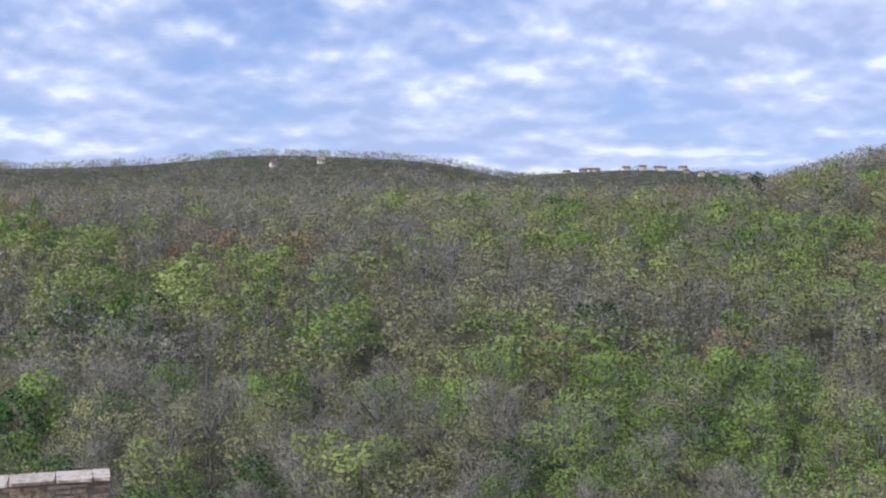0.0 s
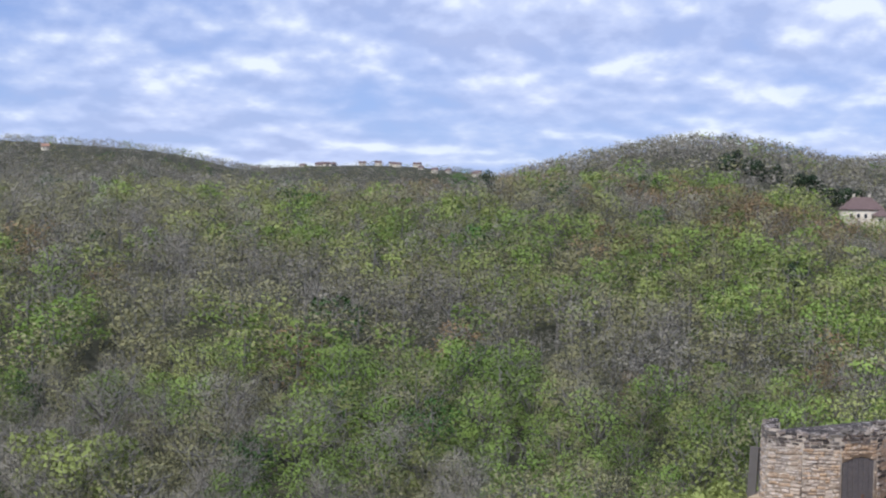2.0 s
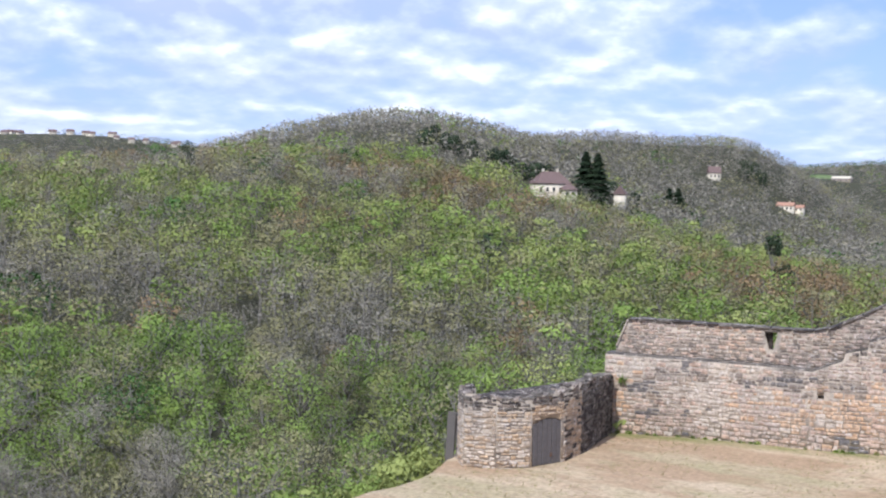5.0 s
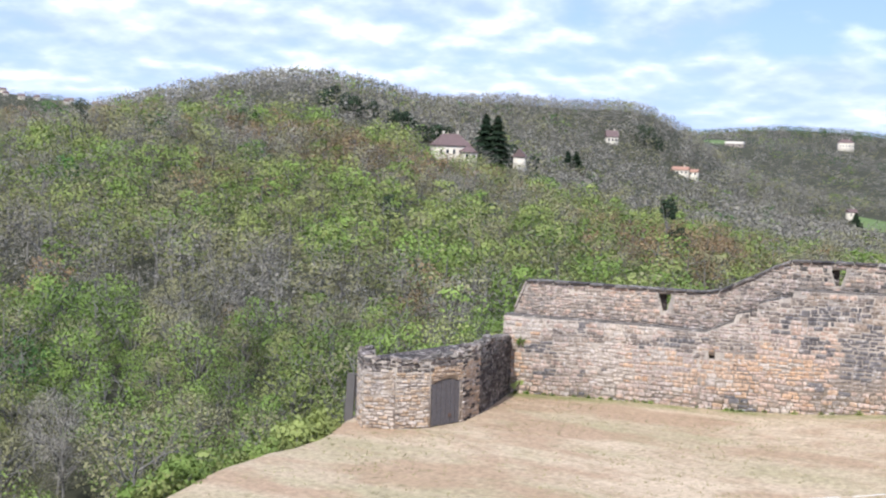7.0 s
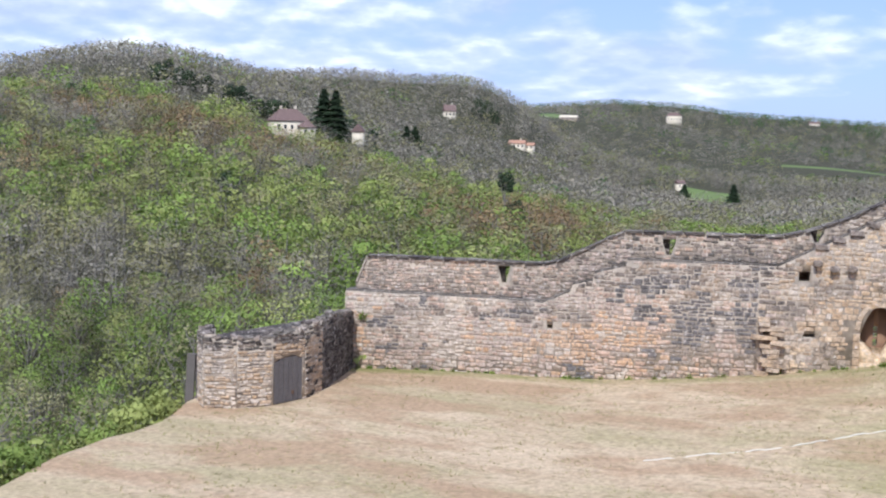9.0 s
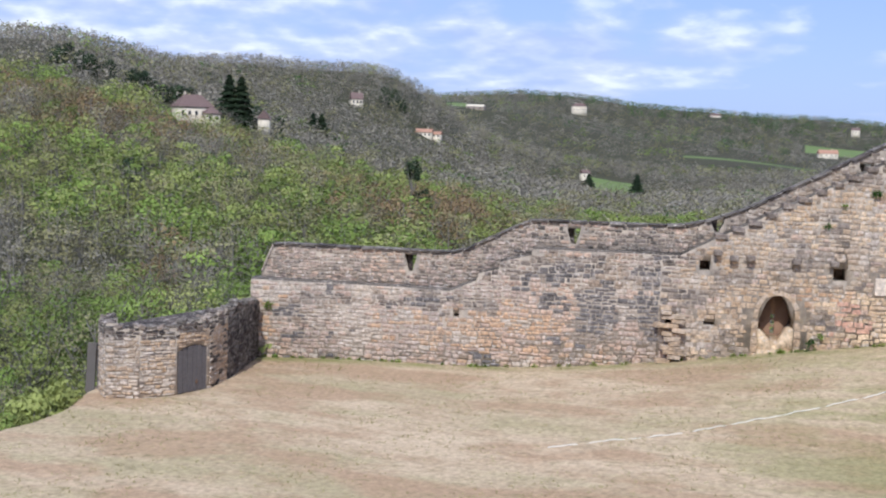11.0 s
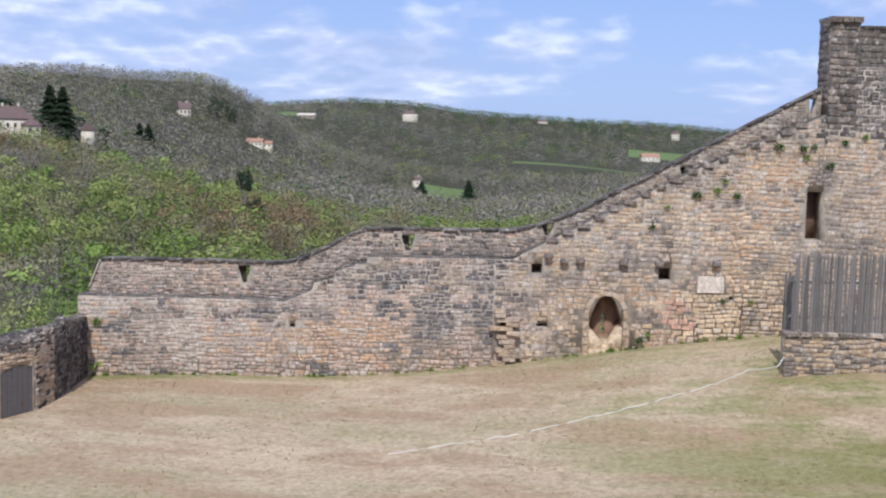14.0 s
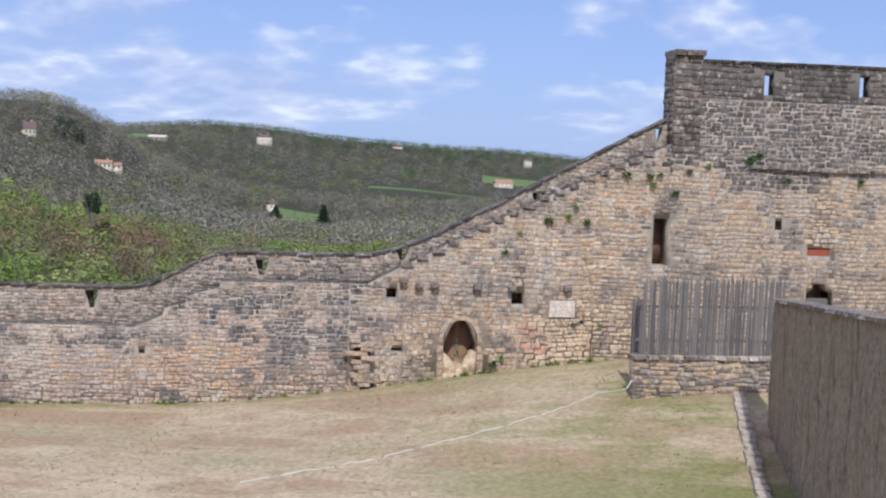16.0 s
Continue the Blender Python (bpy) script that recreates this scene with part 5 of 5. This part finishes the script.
# ---- bushes at the edge of the court ----
def bush(x, y, size, mat, seed, label):
    g = np.random.default_rng(seed)
    b = thing("bush", label, "bush", Matrix.Translation((x, y, float(ground_height(x, y)) - 0.1)), "bushes along the court's edge")
    ends = [np.array([g.normal(0, 0.35), g.normal(0, 0.35), g.uniform(0.3, 0.9)]) * size for _ in range(7)]
    stems = [tube([(0, 0, 0), e * 0.6 * [1, 1, 0.9], e], [0.03 * size, 0.02 * size, 0.006], 3) for e in ends]
    v, f = join(stems)
    part("stem", tri_mesh("stem", v, f, [M_BARK]), b)
    v, f, out = leaves(g, ends, 1.1 * size, 0.8 * size, 520, 0.085 * size, 0.1, 9)
    part("foliage", tri_mesh("foliage", v, f, [mat], normals=out), b)


g = np.random.default_rng(77)
for k in range(46):
    d = g.uniform(30.5, 43)
    u = -18.0 - 0.13 * max(39 - d, 0) - abs(g.normal(0.5, 1.1))
    p = uvz(u, d, 0)
    bush(p.x, p.y, g.uniform(0.5, 1.3), (M_LIME, M_GREEN, M_LIME)[k % 3], 200 + k, ("yellow-green leafy bush on the bank", "green leafy bush on the bank")[k % 3 == 1])
for k in range(16):
    p = uvz(g.uniform(-19, -13.5), g.uniform(49.8, 52.5), 0)
    bush(p.x, p.y, g.uniform(1.6, 2.8), (M_GREEN, M_LIME)[k % 2], 300 + k, "green bush behind the curtain wall's end")


# tufts growing out of the masonry
def tuft(u, z, size, mat, seed, depth=FACE):
    g = np.random.default_rng(seed)
    ob = thing("wall_plant", "small green plant rooted in the masonry", "plant", COURT @ Matrix.Translation((u, depth - 0.08, z)), "plants on the wall")
    n = 70
    way = g.normal(0, 1, (n, 3)) * [1, 0.5, 0.7] + [0, -0.5, 0.2]
    way /= np.linalg.norm(way, axis=1, keepdims=True)
    tip = way * g.uniform(0.3, 1.0, (n, 1)) * size
    tip[:, 1] -= 0.02
    side = np.cross(way, g.normal(0, 1, (n, 3)))
    side /= np.linalg.norm(side, axis=1, keepdims=True)
    v = np.stack([tip * 0.35 - side * size * 0.08, tip * 0.35 + side * size * 0.08, tip], 1).reshape(-1, 3)
    part("foliage", tri_mesh("foliage", v, np.arange(3 * n).reshape(-1, 3), [mat]), ob)


for k, (u, z, s) in enumerate(((-12.7, 2.1, 0.32), (14.6, 9.75, 0.34), (15.6, 9.7, 0.28), (15.75, 9.35, 0.26), (16.05, 9.75, 0.24), (16.75, 9.0, 0.3), (18.1, 10.2, 0.26), (19.9, 10.5, 0.42), (20.3, 10.7, 0.3), (12.2, 7.9, 0.3), (11.4, 7.7, 0.32), (13.0, 7.7, 0.26), (12.5, 8.3, 0.24), (9.6, 6.4, 0.25), (9.25, 1.75, 0.34), (9.6, 2.0, 0.24), (9.15, 1.35, 0.28), (12.6, 3.45, 0.22), (13.75, 3.4, 0.2), (24.9, 9.7, 0.3), (21.6, 9.7, 0.28), (10.2, 7.2, 0.2), (17.3, 9.95, 0.22))):
    tuft(u, z, s, M_EVER if k % 3 else M_GREEN, 500 + k)
g = np.random.default_rng(88)
for k in range(60):
    u = g.uniform(-13, 15)
    tuft(u, float(lawn_height(u, FACE)) + 0.02, g.uniform(0.1, 0.26) * (1 + 0.02 * u), M_LIME if k % 2 else M_GREEN, 600 + k)


# ---- far houses ----
def house(name, az, r, size, wall_mat, roof_mat, label, turn=0.0, hip=True, up=0.0, roof_up=0.75, windows=4, chimneys=1, base=None):
    """A small far house: walls, hipped or gabled roof, windows and chimneys."""
    w, dep, h = size
    m = place(az, r, up)
    if base is not None:
        m.translation.z = base
    ob = thing(name, label, "house", m @ Matrix.Rotation(turn, 4, "Z"))
    b = Boxes()
    b.box(-w / 2, w / 2, -dep / 2, dep / 2, -6.0, h)
    part("wall", b.mesh("wall", wall_mat), ob)
    rise, o = dep * 0.5 * roof_up, 0.4
    cut = dep * 0.45 if hip else -0.0
    bm = bmesh.new()
    low = [bm.verts.new(c) for c in ((-w / 2 - o, -dep / 2 - o, h), (w / 2 + o, -dep / 2 - o, h), (w / 2 + o, dep / 2 + o, h), (-w / 2 - o, dep / 2 + o, h))]
    eave = [bm.verts.new((v.co.x, v.co.y, h + 0.2)) for v in low]
    tops = [bm.verts.new((-w / 2 - o + cut, 0, h + rise)), bm.verts.new((w / 2 + o - cut, 0, h + rise))]
    for i in range(4):
        bm.faces.new((low[i], low[(i + 1) % 4], eave[(i + 1) % 4], eave[i]))
    bm.faces.new(low[::-1])
    bm.faces.new((eave[0], eave[1], tops[1], tops[0]))
    bm.faces.new((eave[2], eave[3], tops[0], tops[1]))
    bm.faces.new((eave[1], eave[2], tops[1]))
    bm.faces.new((eave[3], eave[0], tops[0]))
    me = bpy.data.meshes.new("roof")
    bm.to_mesh(me)
    bm.free()
    me.materials.append(roof_mat)
    part("roof", me, ob)
    for i in range(windows):
        x = -w / 2 + w * (i + 0.5) / windows
        win = part("window", beam("window", M_PANE, (0.95, 0.12, min(1.5, h * 0.4)), 0.01, (x, -dep / 2 - 0.02, h * 0.55)), ob, "dark glazed window")
        part("frame", beam("frame", M_PLASTER, (1.25, 0.1, 0.14), 0.01, (x, -dep / 2 - 0.05, h * 0.55 - min(1.5, h * 0.4) / 2 - 0.07)), win)
    for i in range(chimneys):
        part("chimney", beam("chimney", M_PLASTER, (0.7, 0.7, 2.2), 0.03, ((-1) ** i * w * 0.22, 0.3, h + rise - 0.1)), ob)
    return ob


house("manor_house", 31.64, 440, (12.5, 8, 4.6), M_PLASTER, M_TILE, "cream rendered manor with steep brown hipped roof", 0.35, True, 0.6, 1.1, 5, 2, 6.8)
house("pavilion", 32.5, 436, (5.0, 5, 2.6), M_PLASTER, M_TILE, "low cream wing beside the manor", 0.3, True, 0.4, 0.9, 2, 0, 6.6)
house("gabled_house", 34.93, 448, (3.0, 4.2, 0.9), M_PLASTER, M_TILE, "small pale gable-ended house among conifers", 1.4, False, 0.2, 1.5, 1, 0, 7.1)
house("white_house", 39.2, 715, (6.5, 6, 3.4), M_PLASTER, M_TILE, "white house with pointed roof on the wooded slope", 0.2, False, -0.3, 1.3, 3, 1, 16.8)
house("farmhouse", 42.45, 720, (9.5, 6, 2.8), M_PLASTER, M_TILE_RED, "long pale farmhouse with red-tiled roof", -0.2, False, -0.6, 0.7, 4, 1, -0.6)
house("farm_wing", 43.05, 722, (5, 5, 2.0), M_PLASTER, M_TILE_RED, "pale wing of the farmhouse", -0.2, False, -0.6, 0.7, 2, 0, -0.8)
house("barn", 44.84, 1250, (18, 10, 4), M_STONE_GREY, M_PLASTER, "large barn with pale sheet roof at a meadow", -0.3, False, 1.0, 0.45, 3, 0, 20.6)
house("chateau", 49.68, 1470, (17, 10, 8), M_PLASTER, M_TILE, "cream country house on the far ridge", 0.2, True, 3.0, 0.8, 5, 2, 23.6)
house("valley_house", 50.1, 872, (6, 5, 4.0), M_PLASTER, M_TILE, "pale house in the valley bottom", 0.5, False, 1.0, 0.9, 2, 1, -28.5)
house("red_roofed_house", 51.12, 410, (6, 5, 3.5), M_PLASTER, M_TILE_RED, "house with red-tiled roof just above the wall", 0.3, False, 6.0, 0.8, 3, 1, -27.6)
house("red_roofed_farm", 61.0, 1340, (20, 9, 4), M_PLASTER, M_TILE_RED, "farm with red-tiled roofs at the edge of a meadow", 0.3, False, 2.0, 0.9, 4, 1, -15.5)
house("ridge_house", 55.95, 1680, (13, 8, 5), M_PLASTER, M_TILE, "pale house on the wooded ridge", 0.1, False, 4.0, 0.8, 3, 1, 23.0)
house("ridge_cottage", 62.13, 1620, (10, 8, 5), M_PLASTER, M_TILE, "pale cottage at the end of the wooded ridge", 0.1, False, 4.0, 0.8, 3, 1, 9.5)
house("hill_house", -7.95, 1030, (6.5, 6, 5), M_PLASTER, M_TILE, "white house on the far wooded hill", 0.3, True, -3.0, 0.9, 3, 1, 48.0)
house("hill_cottage", -5.75, 1040, (6, 5, 2.5), M_PLASTER, M_TILE_RED, "small red-roofed house on the far hill", 0.1, False, -2.0, 0.9, 2, 1, 53.2)
g = np.random.default_rng(99)
for k in range(16):
    house("village_house", 2.8 + 11.4 * g.uniform(0, 1) ** 0.8, 1560 + g.uniform(-60, 60), (g.uniform(6, 11), 7, g.uniform(2.5, 4.5)), M_PLASTER, M_TILE, "pale village house on the skyline plateau", g.uniform(-0.5, 0.5), False, g.uniform(-2.0, 0.0), 0.8, 3, 1)


# ---- dry tufts over the court ----
g = np.random.default_rng(123)
n = 9000
gu, gd = g.uniform(-17.2, 18, n), g.uniform(27, 48.2, n)
clump = np.sin(gu * 0.9 + np.sin(gd * 0.5) * 2) * np.cos(gd * 0.7 + gu * 0.2) + g.normal(0, 0.5, n)
keep = clump > 0.15
gu, gd = np.repeat(gu[keep], 3), np.repeat(gd[keep], 3)
gu, gd = gu + g.normal(0, 0.06, len(gu)), gd + g.normal(0, 0.06, len(gu))
foot = np.stack([gu * U.x + gd * D.x, gu * U.y + gd * D.y, lawn_height(gu, gd) - 0.01], -1)
tip = foot + g.normal(0, 1, foot.shape) * [0.05, 0.05, 0.0] + np.stack([0 * gu, 0 * gu, g.uniform(0.02, 0.085, len(gu))], -1)
side = g.normal(0, 1, foot.shape) * [1, 1, 0]
side *= 0.022 / (np.linalg.norm(side, axis=1, keepdims=True) + 1e-6)
v = np.stack([foot - side, foot + side, tip], 1).reshape(-1, 3)
tagged(new("grass", tri_mesh("grass", v, np.arange(len(v)).reshape(-1, 3), [M_STRAW])), "sparse dry tufts in the mown grass", "grass", kind="stuff")
